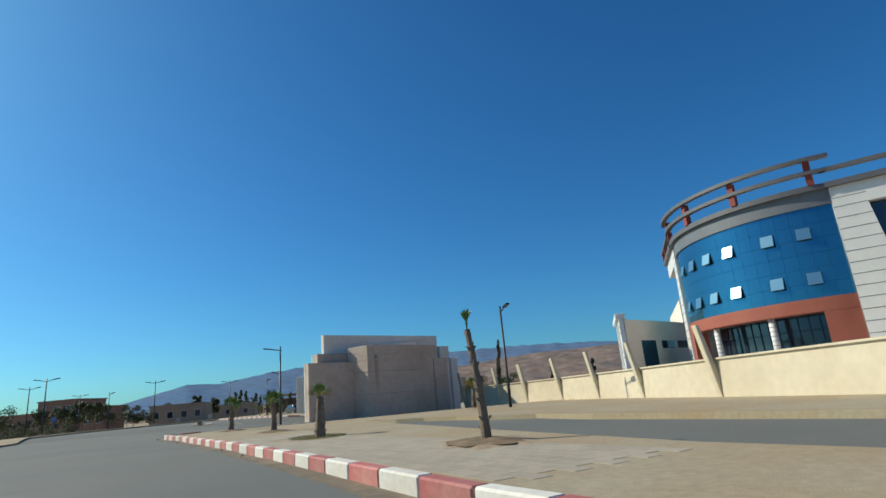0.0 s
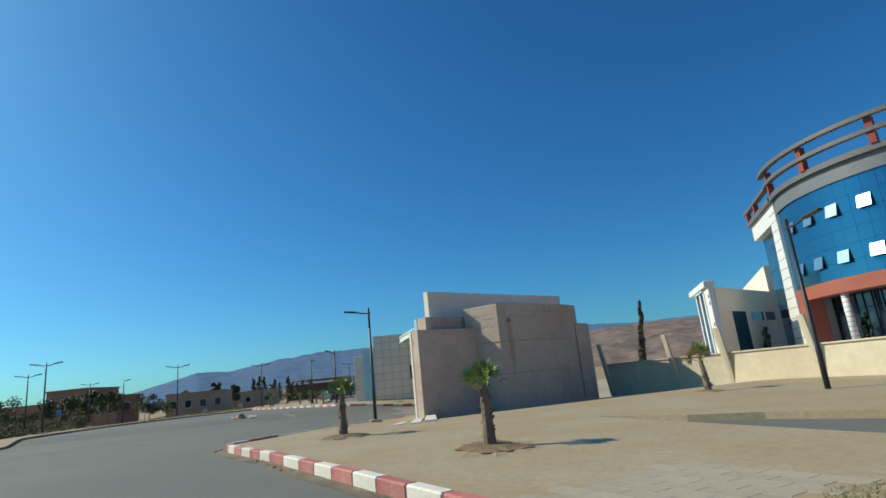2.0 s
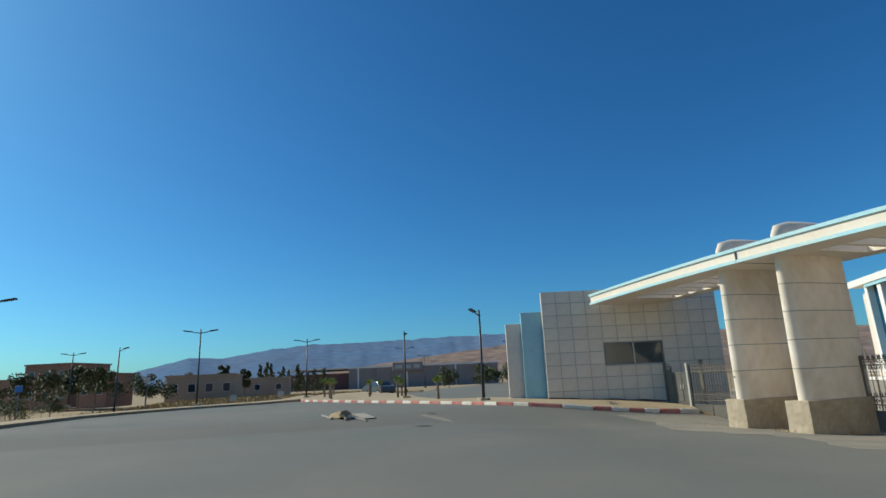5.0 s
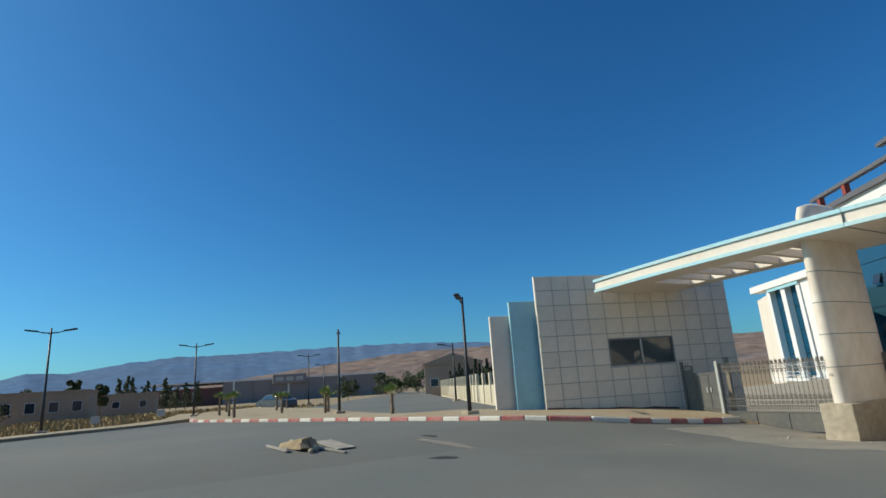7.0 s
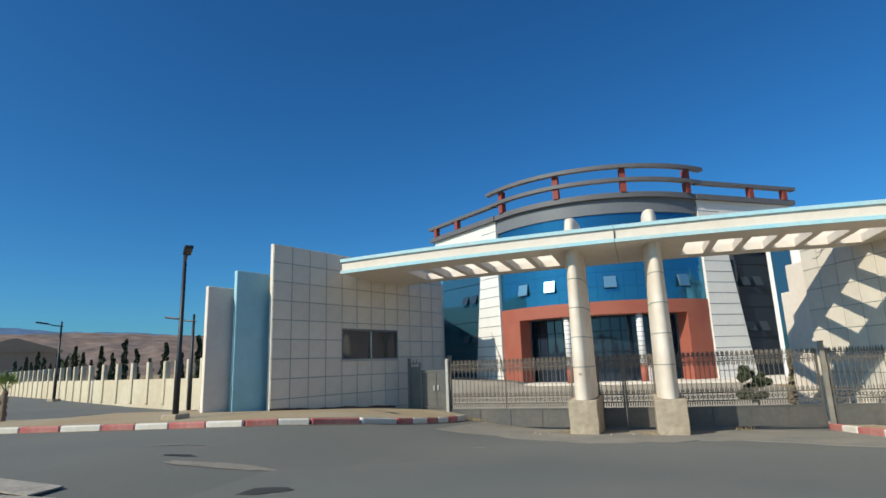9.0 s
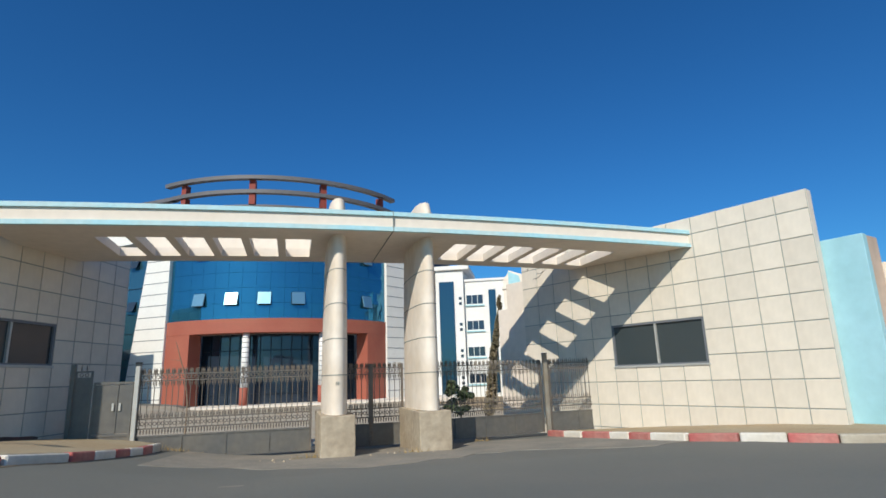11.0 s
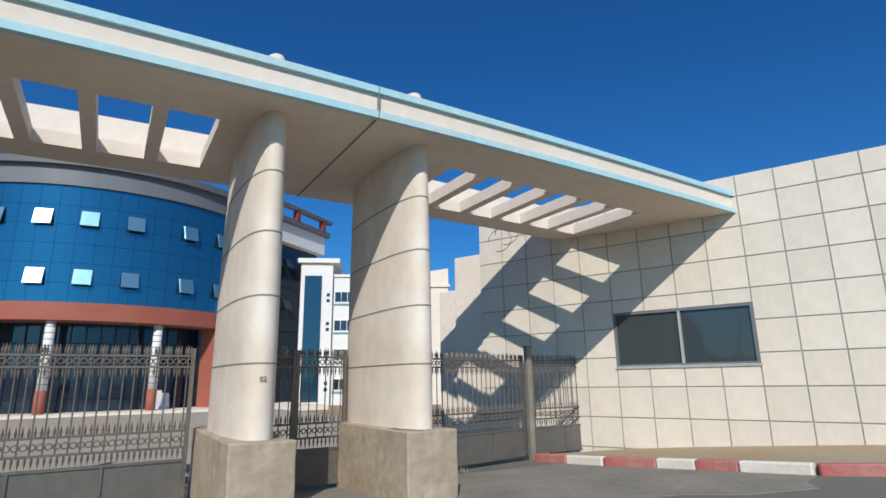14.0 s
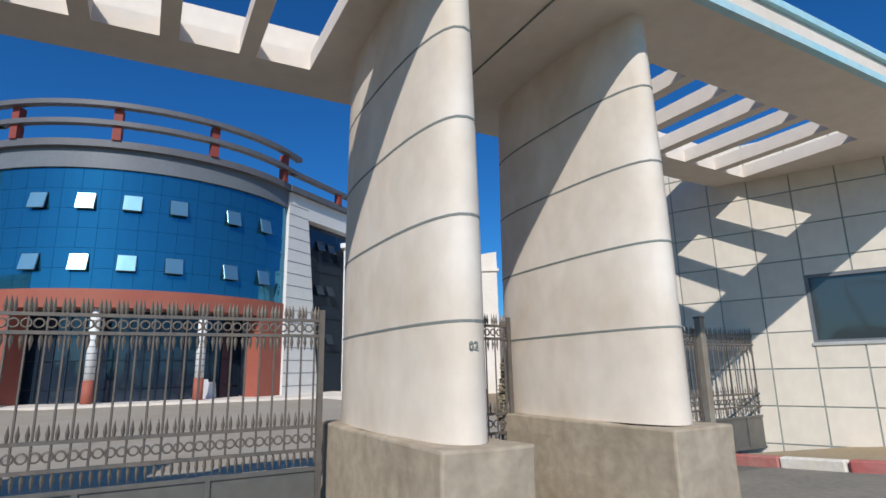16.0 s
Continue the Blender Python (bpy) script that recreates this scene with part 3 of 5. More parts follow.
    prism(bm, [(1.2, 1.0), (2.68, 1.47), (2.775, 3.2), (2.525, 5.22), (2.5, 5.2), (2.75, 3.18), (2.66, 1.49), (1.2, 1.02)], 1.3, 1.314)
    prism(bm, [(1.2, 1.0), (2.68, 1.47), (2.775, 3.2), (2.525, 5.22), (2.5, 5.2), (2.75, 3.18), (2.66, 1.49), (1.2, 1.02)], 2.5, 2.514)
    put("wall_joint", bm, GROOVE, house, "thin horizontal joints in the plaster")
    if s > 0:
        def face_x(y):
            return float(np.interp(y, [1.02, 1.49, 3.2, 5.2], [1.2, 2.66, 2.75, 2.5]))

        r = random.Random(4)
        for y0, y1, z in ((1.3, 3.4, 3.42), (2.6, 4.9, 3.62), (1.18, 1.46, 3.1), (1.06, 1.4, 3.55)):
            pts = [(face_x(y0 + (y1 - y0) * k / 16) + 0.004, y0 + (y1 - y0) * k / 16, z + r.uniform(-0.04, 0.04)) for k in range(17)]
            put("crack", tube(bmesh.new(), pts, [0.003 + 0.007 * r.random() for _ in pts], 4), CRACK, house, "ragged brown crack in the plaster")
        bm = bmesh.new()
        for k in range(9):
            y, w, z1 = 1.9 + 0.025 * k, 0.008 + 0.005 * (k % 3), 3.18 - 0.01 * k
            x = face_x(y) + 0.006
            bm.faces.new([bm.verts.new(v) for v in ((x, y - w, z1), (x, y + w, z1), (x, y + 0.3 * w, z1 - 1.1 - 0.35 * ((k * 5) % 4)), (x, y - 0.3 * w, z1 - 1.1 - 0.35 * ((k * 5) % 4)))])
        put("rust_streak", bm, RUST, house, "brown rust streaks below the vent")
        put("vent", bevel(box(bmesh.new(), face_x(2.0) - 0.05, face_x(2.0) + 0.03, 1.92, 2.08, 3.2, 3.36), 0.006), GROOVE, house, "small dark vent")
        put("wall_light", bevel(box(bmesh.new(), 1.24, 1.31, -1.55, -1.5, 2.74, 2.8), 0.012), WHITE, house, "small white wall light")
        for k in range(2):
            a0 = [(-0.012, L - 0.6 + 0.32 * math.cos(2 * math.pi * i / 20) - 0.2 * k, 4.35 + 0.14 * k + 0.28 * math.sin(2 * math.pi * i / 20)) for i in range(17)]
            put("cable", tube(bmesh.new(), a0, [0.006] * len(a0), 5), POLE, house, "loose loop of thin cable", on=face)
    return house


guard_house(1, "cream guard house with panelled wall, dark window and blue fin")
guard_house(-1, "cream guard house with panelled wall in shade and blue fin")


# ---- iron gates ----
def spear(bm, x, z, up=1, r=0.011):
    vs = [bm.verts.new((x + dx, dy, z)) for dx, dy in ((-r, 0), (0, -r), (r, 0), (0, r))]
    mid = [bm.verts.new((x + dx * 2, dy * 1.4, z + up * 0.05)) for dx, dy in ((-r, 0), (0, -r), (r, 0), (0, r))]
    tip = bm.verts.new((x, 0, z + up * 0.13))
    for k in range(4):
        bm.faces.new((vs[k], vs[(k + 1) % 4], mid[(k + 1) % 4], mid[k]))
        bm.faces.new((mid[k], mid[(k + 1) % 4], tip))


def ring_mesh():
    bm = bmesh.new()
    n, m, R, r = 10, 5, 0.034, 0.0085
    v = [[bm.verts.new(((R + r * math.cos(2 * math.pi * j / m)) * math.cos(2 * math.pi * i / n), r * math.sin(2 * math.pi * j / m), (R + r * math.cos(2 * math.pi * j / m)) * math.sin(2 * math.pi * i / n))) for j in range(m)] for i in range(n)]
    for i in range(n):
        for j in range(m):
            bm.faces.new((v[i][j], v[(i + 1) % n][j], v[(i + 1) % n][(j + 1) % m], v[i][(j + 1) % m]))
    return mesh_of("ring", bm, IRON, True)


RING = ring_mesh()
bm = tube(bmesh.new(), [(0, 0, 0.4), (0, 0, 1.56)], [0.009, 0.009], 6)
spear(bm, 0, 1.55)
BAR = mesh_of("bar", bm, IRON)


def iron_gate(x0, x1, y, label, rz=0.0, category="gate"):
    w = x1 - x0
    gate = thing("iron_gate", (x0, y, 0), label, category, "iron gates", rz)
    bm = bmesh.new()
    for z in (0.4, 0.6, 1.4, 1.54):
        box(bm, 0, w, -0.015, 0.015, z - 0.014, z + 0.014)
    for x in (0, w):
        box(bm, x - 0.025, x + 0.025, -0.025, 0.025, -0.25, 1.64)
    part("gate_frame", bm, IRON, gate)
    n = max(1, round(w / 0.85))
    bm = box(bmesh.new(), 0.02, w - 0.02, -0.004, 0.004, -0.24, 0.24)
    part("kick_sheet", bm, SHEET, gate, "dark grey sheet-metal kick panel")
    bm = bmesh.new()
    for i in range(n + 1):
        x = i * w / n
        box(bm, x - 0.02, x + 0.02, -0.022, -0.004, -0.25, 0.24)
    for z in (-0.25, 0.225):
        box(bm, 0, w, -0.02, -0.004, z, z + 0.035)
    part("kick_frame", bm, SHEET, gate)
    bm = bmesh.new()
    k = int(w / 0.06)
    for i in range(k):
        x = (i + 0.5) * w / k
        spear(bm, x, 0.61, 1, 0.008)
        spear(bm, x, 0.39, -1, 0.008)
        spear(bm, x, 1.39, -1, 0.008)
        spear(bm, x, 1.55, 1, 0.008)
    tagged(part("spear_row", bm, IRON, gate, "rows of small cast spear tips"), kind="stuff")
    k = int(w / 0.12)
    for i in range(k):
        x = (i + 0.5) * w / k
        b = new("bar", BAR)
        b.parent, b.location = gate, (x, 0, 0)
    k = int(w / 0.078)
    for i in range(k):
        for z in (0.5, 1.47):
            r = new("ring", RING)
            r.parent, r.location = gate, ((i + 0.5) * w / k, 0, z)
    return gate


GY = 2.15
iron_gate(-5.18, -1.56, GY, "wrought iron sliding gate with spear tips")
iron_gate(-0.84, -0.2, GY, "narrow wrought iron wicket leaf, closed")
iron_gate(-0.14, 0.6, GY + 0.03, "narrow wrought iron wicket leaf, ajar", rz=3)
iron_gate(1.1, 4.64, GY + 0.05, "wrought iron sliding gate with spear tips", rz=11)
iron_gate(4.84, 6.5, GY + 0.75, "wrought iron pedestrian gate beside the guard house")
door = thing("metal_gate", (-6.42, GY - 0.05, -0.02), "grey sheet-steel pedestrian gate beside the guard house", "gate")
part("post", bevel(box(bmesh.new(), -0.06, 0.02, -0.05, 0.05, -0.2, 1.8), 0.006), SHEET, door, "dark square post")
part("side_sheet", box(bmesh.new(), 0.02, 0.34, -0.004, 0.004, 0.0, 1.5), SHEET, door, "dark grey narrow side sheet")
bm = bmesh.new()
for a, b, c, d in ((0.02, 0.05, 0.0, 1.66), (0.31, 0.35, 0.0, 1.66), (0.05, 0.31, 1.5, 1.53), (0.05, 0.31, 1.63, 1.66)):
    box(bm, a, b, -0.018, 0.018, c, d)
part("side_frame", bm, SHEET, door)
for x in (0.12, 0.22):
    o = new("ring", RING)
    o.parent, o.location = door, (x + 0.01, 0, 1.58)
    part("finial", tube(bmesh.new(), [(x, 0, 1.66), (x, 0, 1.71), (x, 0, 1.79)], [0.009, 0.016, 0.002], 6), IRON, door)
leaf = part("gate_leaf", box(bmesh.new(), 0.42, 1.1, -0.004, 0.004, 0.36, 1.36), SHEET, door, "grey sheet-steel infill")
bm = bmesh.new()
for a, b, c, d in ((0.38, 0.42, 0.02, 1.42), (1.1, 1.14, 0.02, 1.42), (0.42, 1.1, 1.37, 1.42), (0.42, 1.1, 0.3, 0.35), (0.42, 1.1, 0.02, 0.06), (0.83, 0.86, 0.36, 1.36)):
    box(bm, a, b, -0.02, 0.02, c, d)
part("leaf_frame", bm, SHEET, leaf)
part("kick_sheet", box(bmesh.new(), 0.42, 1.1, -0.004, 0.004, 0.06, 0.3), SHEET, leaf)
for x in (0.76, 0.89):
    part("lock_plate", bevel(box(bmesh.new(), x, x + 0.045, -0.035, -0.022, 0.82, 0.98), 0.004), GALV, leaf, "pale lock plate")
part("white_post", bevel(box(bmesh.new(), 1.16, 1.25, -0.05, 0.05, -0.3, 1.74), 0.006), GALV, door, "pale painted square post")
for x, y, m in ((4.72, 2.85, POSTGREY), (-5.4, 2.9, POSTGREY)):
    post = thing("gate_post", (x, y, -0.25), "square steel gate post, weathered", "post", "gate posts")
    part("shaft", bevel(box(bmesh.new(), -0.055, 0.055, -0.055, 0.055, -0.3, 2.05), 0.006), m, post)
    part("cap", bevel(box(bmesh.new(), -0.065, 0.065, -0.065, 0.065, 2.05, 2.08), 0.006), IRON, post)


# ---- glass building ----
BX, BY, BR = -3.35, 52.4, 13.8
A0, A1 = radians(-42.5), radians(47.0)


def arc(r, a):
    return BX + r * math.sin(a), BY - r * math.cos(a)


def arc_wall(bm, r0, r1, z0, z1, a0=A0, a1=A1, n=40):
    pts = [arc(r1, a0 + (a1 - a0) * k / n) for k in range(n + 1)] + [arc(r0, a1 - (a1 - a0) * k / n) for k in range(n + 1)]
    lo = [bm.verts.new((x, y, z0)) for x, y in pts]
    hi = [bm.verts.new((x, y, z1)) for x, y in pts]
    m = 2 * n + 2
    for i in range(m):
        bm.faces.new((lo[i], lo[(i + 1) % m], hi[(i + 1) % m], hi[i]))
    for i in range(n):
        j = m - 1 - i
        bm.faces.new((hi[i], hi[i + 1], hi[j - 1], hi[j]))
        bm.faces.new((lo[i + 1], lo[i], lo[j], lo[j - 1]))
    return bm


def main_building():
    b = thing("office_building", (0, 0, 0), "curved blue-glass office building with white wings and roof rails", "building")
    B0, RED0, RED1, GL1, GR1, LIP = -0.9, 5.5, 6.7, 14.9, 16.3, 16.8
    part("core", box(bmesh.new(), -12.5, 5.5, 47.5, 66, B0, 16.0), WHITE, b)
    part("red_band", arc_wall(bmesh.new(), BR - 1.2, BR + 0.12, RED0, RED1), REDPAINT, b, "brick-red painted band")
    for a, c in ((A0, radians(-31.5)), (radians(36.0), A1)):
        part("red_pier", arc_wall(bmesh.new(), BR - 1.4, BR + 0.1, B0, RED0, a, c, 6), REDPAINT, b, "brick-red painted pier")
    bm = bmesh.new()
    n, rows = 18, [RED1, 8.05, 9.4, 10.75, 12.1, 13.45, GL1]
    wall = part("curtain_wall", arc_wall(bmesh.new(), BR - 0.35, BR - 0.03, RED1, GL1), CURTJOINT, b, "dark backing of the curtain wall")
    for k in range(n):
        for r in range(6):
            a0, a1 = A0 + (A1 - A0) * (k + 0.008) / n, A0 + (A1 - A0) * (k + 0.992) / n
            part("glass_panel", arc_wall(bmesh.new(), BR - 0.02, BR, rows[r] + 0.01, rows[r + 1] - 0.01, a0, a1, 2), CURTAIN, wall)
    for row, z in enumerate((8.98, 13.12)):
        for k, deg in enumerate((-28.5, -16.2, -4.6, 7.2, 23.4, 35.8)):
            a = radians(deg)
            x, y = arc(BR + 0.02, a)
            win = new("awning_sash")
            win.parent = wall
            tilt = (-13, -12, -14, -15, -14, -13)[k]
            win.matrix_basis = pose(x, y, z, 0, 0, deg) @ pose(0, 0, 0, tilt, 0, 0)
            win["label"] = "tilted-out glass sash"
            part("sash_pane", bevel(box(bmesh.new(), -0.56, 0.56, -0.05, 0.0, -1.12, 0.0), 0.015), SASH, win)
            part("sash_frame", bevel(box(bmesh.new(), -0.6, 0.6, 0.004, 0.04, -1.16, 0.04), 0.01), FRAME, win)
    part("grey_cornice", arc_wall(bmesh.new(), BR - 0.5, BR + 0.18, GL1, GR1), GREYBAND, b, "grey cornice band")
    part("cornice_lip", arc_wall(bmesh.new(), BR - 0.5, BR + 0.55, GR1, LIP), RAILGREY, b)
    for z, r, e in ((17.8, BR + 0.85, 0.0), (19.05, BR + 1.1, 0.03)):
        part("roof_rail", arc_wall(bmesh.new(), r - 0.55, r, z, z + 0.34, A0 - e, A1 + e), RAILGREY, b, "broad grey roof rail")
    for deg in (-36.5, -10.0, 15.2, 42.0):
        a = radians(deg)
        x, y = arc(BR + 0.4, a)
        bm = bmesh.new()
        box(bm, -0.27, 0.27, -0.27, 0.27, LIP, 17.8)
        box(bm, -0.27, 0.27, -0.27, 0.27, 18.14, 19.05)
        p = part("rail_post", bm, POSTRED, b, "red rail post")
        p.location = (x, y, 0)
        p.rotation_euler = (0, 0, a)
    # glazed ground floor
    shop = part("ground_floor_glass", arc_wall(bmesh.new(), BR - 2.4, BR - 2.3, B0, RED0, radians(-34), radians(38)), DARKGLASS, b, "dark shopfront glazing")
    for k in range(17):
        a = radians(-34 + 72 * k / 16)
        part("mullion", arc_wall(bmesh.new(), BR - 2.3, BR - 2.22, B0, RED0, a - 0.0035, a + 0.0035, 1), FRAME, shop)
    for z in (0.35, 2.2, 4.1):
        part("transom", arc_wall(bmesh.new(), BR - 2.3, BR - 2.23, z - 0.04, z + 0.04, radians(-34), radians(38)), FRAME, shop)
    part("soffit", arc_wall(bmesh.new(), BR - 2.4, BR - 1.21, RED0, RED0 + 0.2, radians(-34), radians(38)), RAILGREY, b)
    for deg in (-11.0, 17.2):
        x, y = arc(BR - 0.5, radians(deg))
        c = part("round_column", tube(bmesh.new(), [(0, 0, 0.9), (0, 0, RED0)], [0.3, 0.3], 18), WHITE, b, "round white column with red foot", True)
        c.location = (x, y, 0)
        part("column_foot", tube(bmesh.new(), [(0, 0, B0), (0, 0, 0.9)], [0.33, 0.33], 18), REDPAINT, c, "red painted foot", True)
        for z in [1.3 + 0.42 * q for q in range(10)]:
            part("wrap_band", tube(bmesh.new(), [(0, 0, z), (0, 0, z + 0.05)], [0.307, 0.307], 18), GREYBAND, c, "grey tape round the column", True)
    # board and sheets leaning in the entrance
    for deg, w, h in ((21.5, 0.8, 1.7), (24.5, 0.7, 1.5)):
        x, y = arc(BR - 1.7, radians(deg))
        p = part("leaning_sheet", bevel(box(bmesh.new(), -w / 2, w / 2, -0.02, 0.02, 0, h), 0.006), WHITE, b, "white sheet leaning in the entrance")
        p.matrix_basis = pose(x, y, B0 + 0.02, -8, 0, deg)
    # white wings, turned back from the arc
    for s in (-1, 1):
        x0, y0 = arc(BR + 0.3, A0 if s < 0 else A1)
        wing = new("wing")
        wing.parent = b
        th = radians(36)
        wing.matrix_basis = Matrix(((s * math.cos(th), -s * math.sin(th), 0, x0), (math.sin(th), math.cos(th), 0, y0), (0, 0, 1, 0), (0, 0, 0, 1)))
        wing["label"] = "white clad wing with dark sloping glass"
        L, TOP = 11.6, 16.3
        bm = bmesh.new()
        v = [bm.verts.new((d, y, z)) for y in (0.0, 5.0) for d, z in ((0.0, B0), (4.5, B0), (2.5, 14.4), (L, 14.4), (L, TOP), (0.0, TOP))]
        for i in range(6):
            bm.faces.new((v[i], v[(i + 1) % 6], v[6 + (i + 1) % 6], v[6 + i]))
        bm.faces.new(v[:6])
        bm.faces.new(v[6:][::-1])
        bmesh.ops.triangulate(bm, faces=[f for f in bm.faces if len(f.verts) > 4])
        frame_ = part("white_frame", bm, WHITEPANEL, wing)
        for z in [B0 + 1.02 * k for k in range(1, 16)]:
            d = 4.5 - 2.0 * (z - B0) / (14.4 - B0)
            part("cladding_joint", box(bmesh.new(), 0.02, d - 0.03, -0.012, 0.0, z - 0.03, z + 0.03), GREYBAND, frame_)
        part("cladding_joint", box(bmesh.new(), 0.02, 2.5, -0.012, 0.0, 15.2, 15.26), GREYBAND, frame_)
        g = part("wing_glass", box(bmesh.new(), 2.6, L - 0.1, 0.9, 1.1, B0, 14.4), DARKGLASS if s > 0 else TEALGLASS, wing, "dark blue glazing" if s > 0 else "teal blue glazing")
        part("end_wall", box(bmesh.new(), L - 0.9, L, 1.12, 9.0, B0, 14.4), WHITEPANEL, wing)
        for z in (4.6, 9.0, 13.1):
            for d in (5.2, 6.8):
                q = part("awning_sash", bevel(box(bmesh.new(), -0.5, 0.5, -0.04, 0, -1.0, 0), 0.012), SASHDARK, g)
                q.matrix_basis = pose(d, 0.88, z, -22, 0, 0)
        for z in (3.0, 6.0, 10.2):
            part("transom", box(bmesh.new(), 2.7, L - 0.1, 0.86, 0.9, z, z + 0.06), FRAME, g)
        part("cornice_lip", box(bmesh.new(), -0.2, L + 0.4, -0.4, 0.6, TOP, 16.8), RAILGREY, wing)
        part("roof_rail", box(bmesh.new(), -0.4, L + 0.6, -0.5, 0.1, 17.8, 18.14), RAILGREY, wing)
        for d in (6.5, 10.8):
            part("rail_post", box(bmesh.new(), d - 0.27, d + 0.27, -0.45, 0.05, 16.8, 17.8), POSTRED, wing)
    return b


main_building()


def block(name, x, y, rz, w, d, h, wall, label, rows=2, cols=4, win=(1.2, 1.2), roof=None, glass_mat=None, z=0.0, cat="building"):
    """A plain building with parapet and rows of real windows on its front (local -y) and its east side."""
    b = thing(name, (x, y, z), label, cat, "", rz)
    body = part("wall", bevel(box(bmesh.new(), -w / 2, w / 2, 0, d, -0.4, h), 0.03), wall, b)
    part("roof", box(bmesh.new(), -w / 2 - 0.15, w / 2 + 0.15, -0.15, d + 0.15, h, h + 0.25), roof or wall, b)
    for r in range(rows):
        for c in range(cols):
            zz = h * (r + 0.35) / rows
            xx = -w / 2 + w * (c + 0.5) / cols
            o = new("window")
            o.parent, o.location = b, (xx, -0.02, zz)
            part("frame", bevel(box(bmesh.new(), -win[0] / 2 - 0.06, win[0] / 2 + 0.06, -0.03, 0.02, -0.06, win[1] + 0.06), 0.01), WHITE, o)
            part("pane", box(bmesh.new(), -win[0] / 2, win[0] / 2, -0.05, -0.03, 0, win[1]), glass_mat or DARKGLASS, o)
    return b


tb = block("teaching_block", 17.85, 44.1, -24, 4.5, 9, 12.0, WHITE, "white four-storey teaching block with strip windows", 0, 0, z=-0.8)
for k in range(4):
    o = new("window")
    o.parent, o.location = tb, (-1.15, -0.02, 1.3 + 2.75 * k)
    part("frame", bevel(box(bmesh.new(), -0.95, 0.95, -0.05, 0.02, -0.12, 1.05), 0.01), WHITE, o)
    part("sill", bevel(box(bmesh.new(), -1.0, 1.0, -0.16, 0.02, -0.24, -0.125), 0.01), SKYBLUE, o, "pale blue sill band")
    for q in range(3):
        part("pane", box(bmesh.new(), -0.88 + 0.6 * q, -0.34 + 0.6 * q, -0.08, -0.05, 0.02, 0.95), DARKGLASS, o)
part("stair_glazing", box(bmesh.new(), 0.35, 1.1, -0.12, -0.02, 0.3, 11.0), NAVYGLASS, tb, "tall dark blue stair glazing")
part("stair_tower", bevel(box(bmesh.new(), -5.3, -2.27, -0.6, 6, -0.4, 13.2), 0.03), WHITE, tb, "taller white stair tower")
part("tower_glazing", box(bmesh.new(), -4.9, -3.3, -0.7, -0.6, 0.3, 12.0), NAVYGLASS, tb, "tall dark blue stair glazing")
part("tower_roof", bevel(box(bmesh.new(), -5.6, -1.6, -0.9, 6.2, 13.22, 13.7), 0.05), WHITE, tb, "thick white roof edge")
for k in range(4):
    for q in range(2):
        part("vent_opening", box(bmesh.new(), -2.8, -2.5, -0.63, -0.6, 1.2 + 2.75 * k + 0.55 * q, 1.5 + 2.75 * k + 0.55 * q), DARKGLASS, tb)
an = block("annex", 21.7, 39.5, -28, 6.6, 8, 10.6, CREAM, "cream annex with a sloping parapet and small balcony", 0, 0, z=-0.8)
for x0, x1, z0, z1 in ((-3.3, -2.755, 11.6, 12.3), (-2.75, -0.6, 12.55, 11.75), (-0.6, 3.3, 11.8, 12.4)):
    part("sloped_parapet", wall_bm((x0, -0.01), (x1, -0.01), -0.4, 10.86, z0, z1), CREAM, an)
bm = bmesh.new()
v = [bm.verts.new((x, y, z)) for y in (-0.14, -0.012) for x, z in ((-2.75, 4.5), (-0.95, 4.5), (-1.0, 9.2), (-1.7, 11.9), (-2.75, 12.4))]
for i in range(5):
    bm.faces.new((v[i], v[(i + 1) % 5], v[5 + (i + 1) % 5], v[5 + i]))
bm.faces.new(v[:5][::-1])
bm.faces.new(v[5:])
gable = part("blue_gable", bm, SKYBLUE, an, "pale blue painted slanted wall panel")
for tri in (((-2.56, 11.1), (-1.9, 9.0), (-2.5, 8.9)), ((-2.4, 8.3), (-1.5, 7.15), (-2.42, 7.15))):
    bm = bmesh.new()
    lo = [bm.verts.new((x, -0.15, z)) for x, z in tri]
    hi = [bm.verts.new((x, -0.13, z)) for x, z in tri]
    for i in range(3):
        bm.faces.new((lo[i], lo[(i + 1) % 3], hi[(i + 1) % 3], hi[i]))
    bm.faces.new(lo[::-1])
    bm.faces.new(hi)
    part("slanted_pane", bm, DARKGLASS, gable, "dark three-cornered pane")
for k in range(4):
    part("pergola_slat", bevel(box(bmesh.new(), -0.85 + k * 0.34, -0.73 + k * 0.34, -0.45, -0.02, 10.3, 11.1), 0.01), GREYBAND, an)
bal = new("balcony")
bal.parent, bal.location = an, (-1.6, -0.15, 4.9)
part("opening", box(bmesh.new(), -0.55, 0.55, -0.03, 0.0, 0, 2.1), DARKGLASS, bal)
for k in range(5):
    part("rail", box(bmesh.new(), -0.6, 0.6, -0.5, -0.46, 0.1 + 0.24 * k, 0.14 + 0.24 * k), IRON, bal)


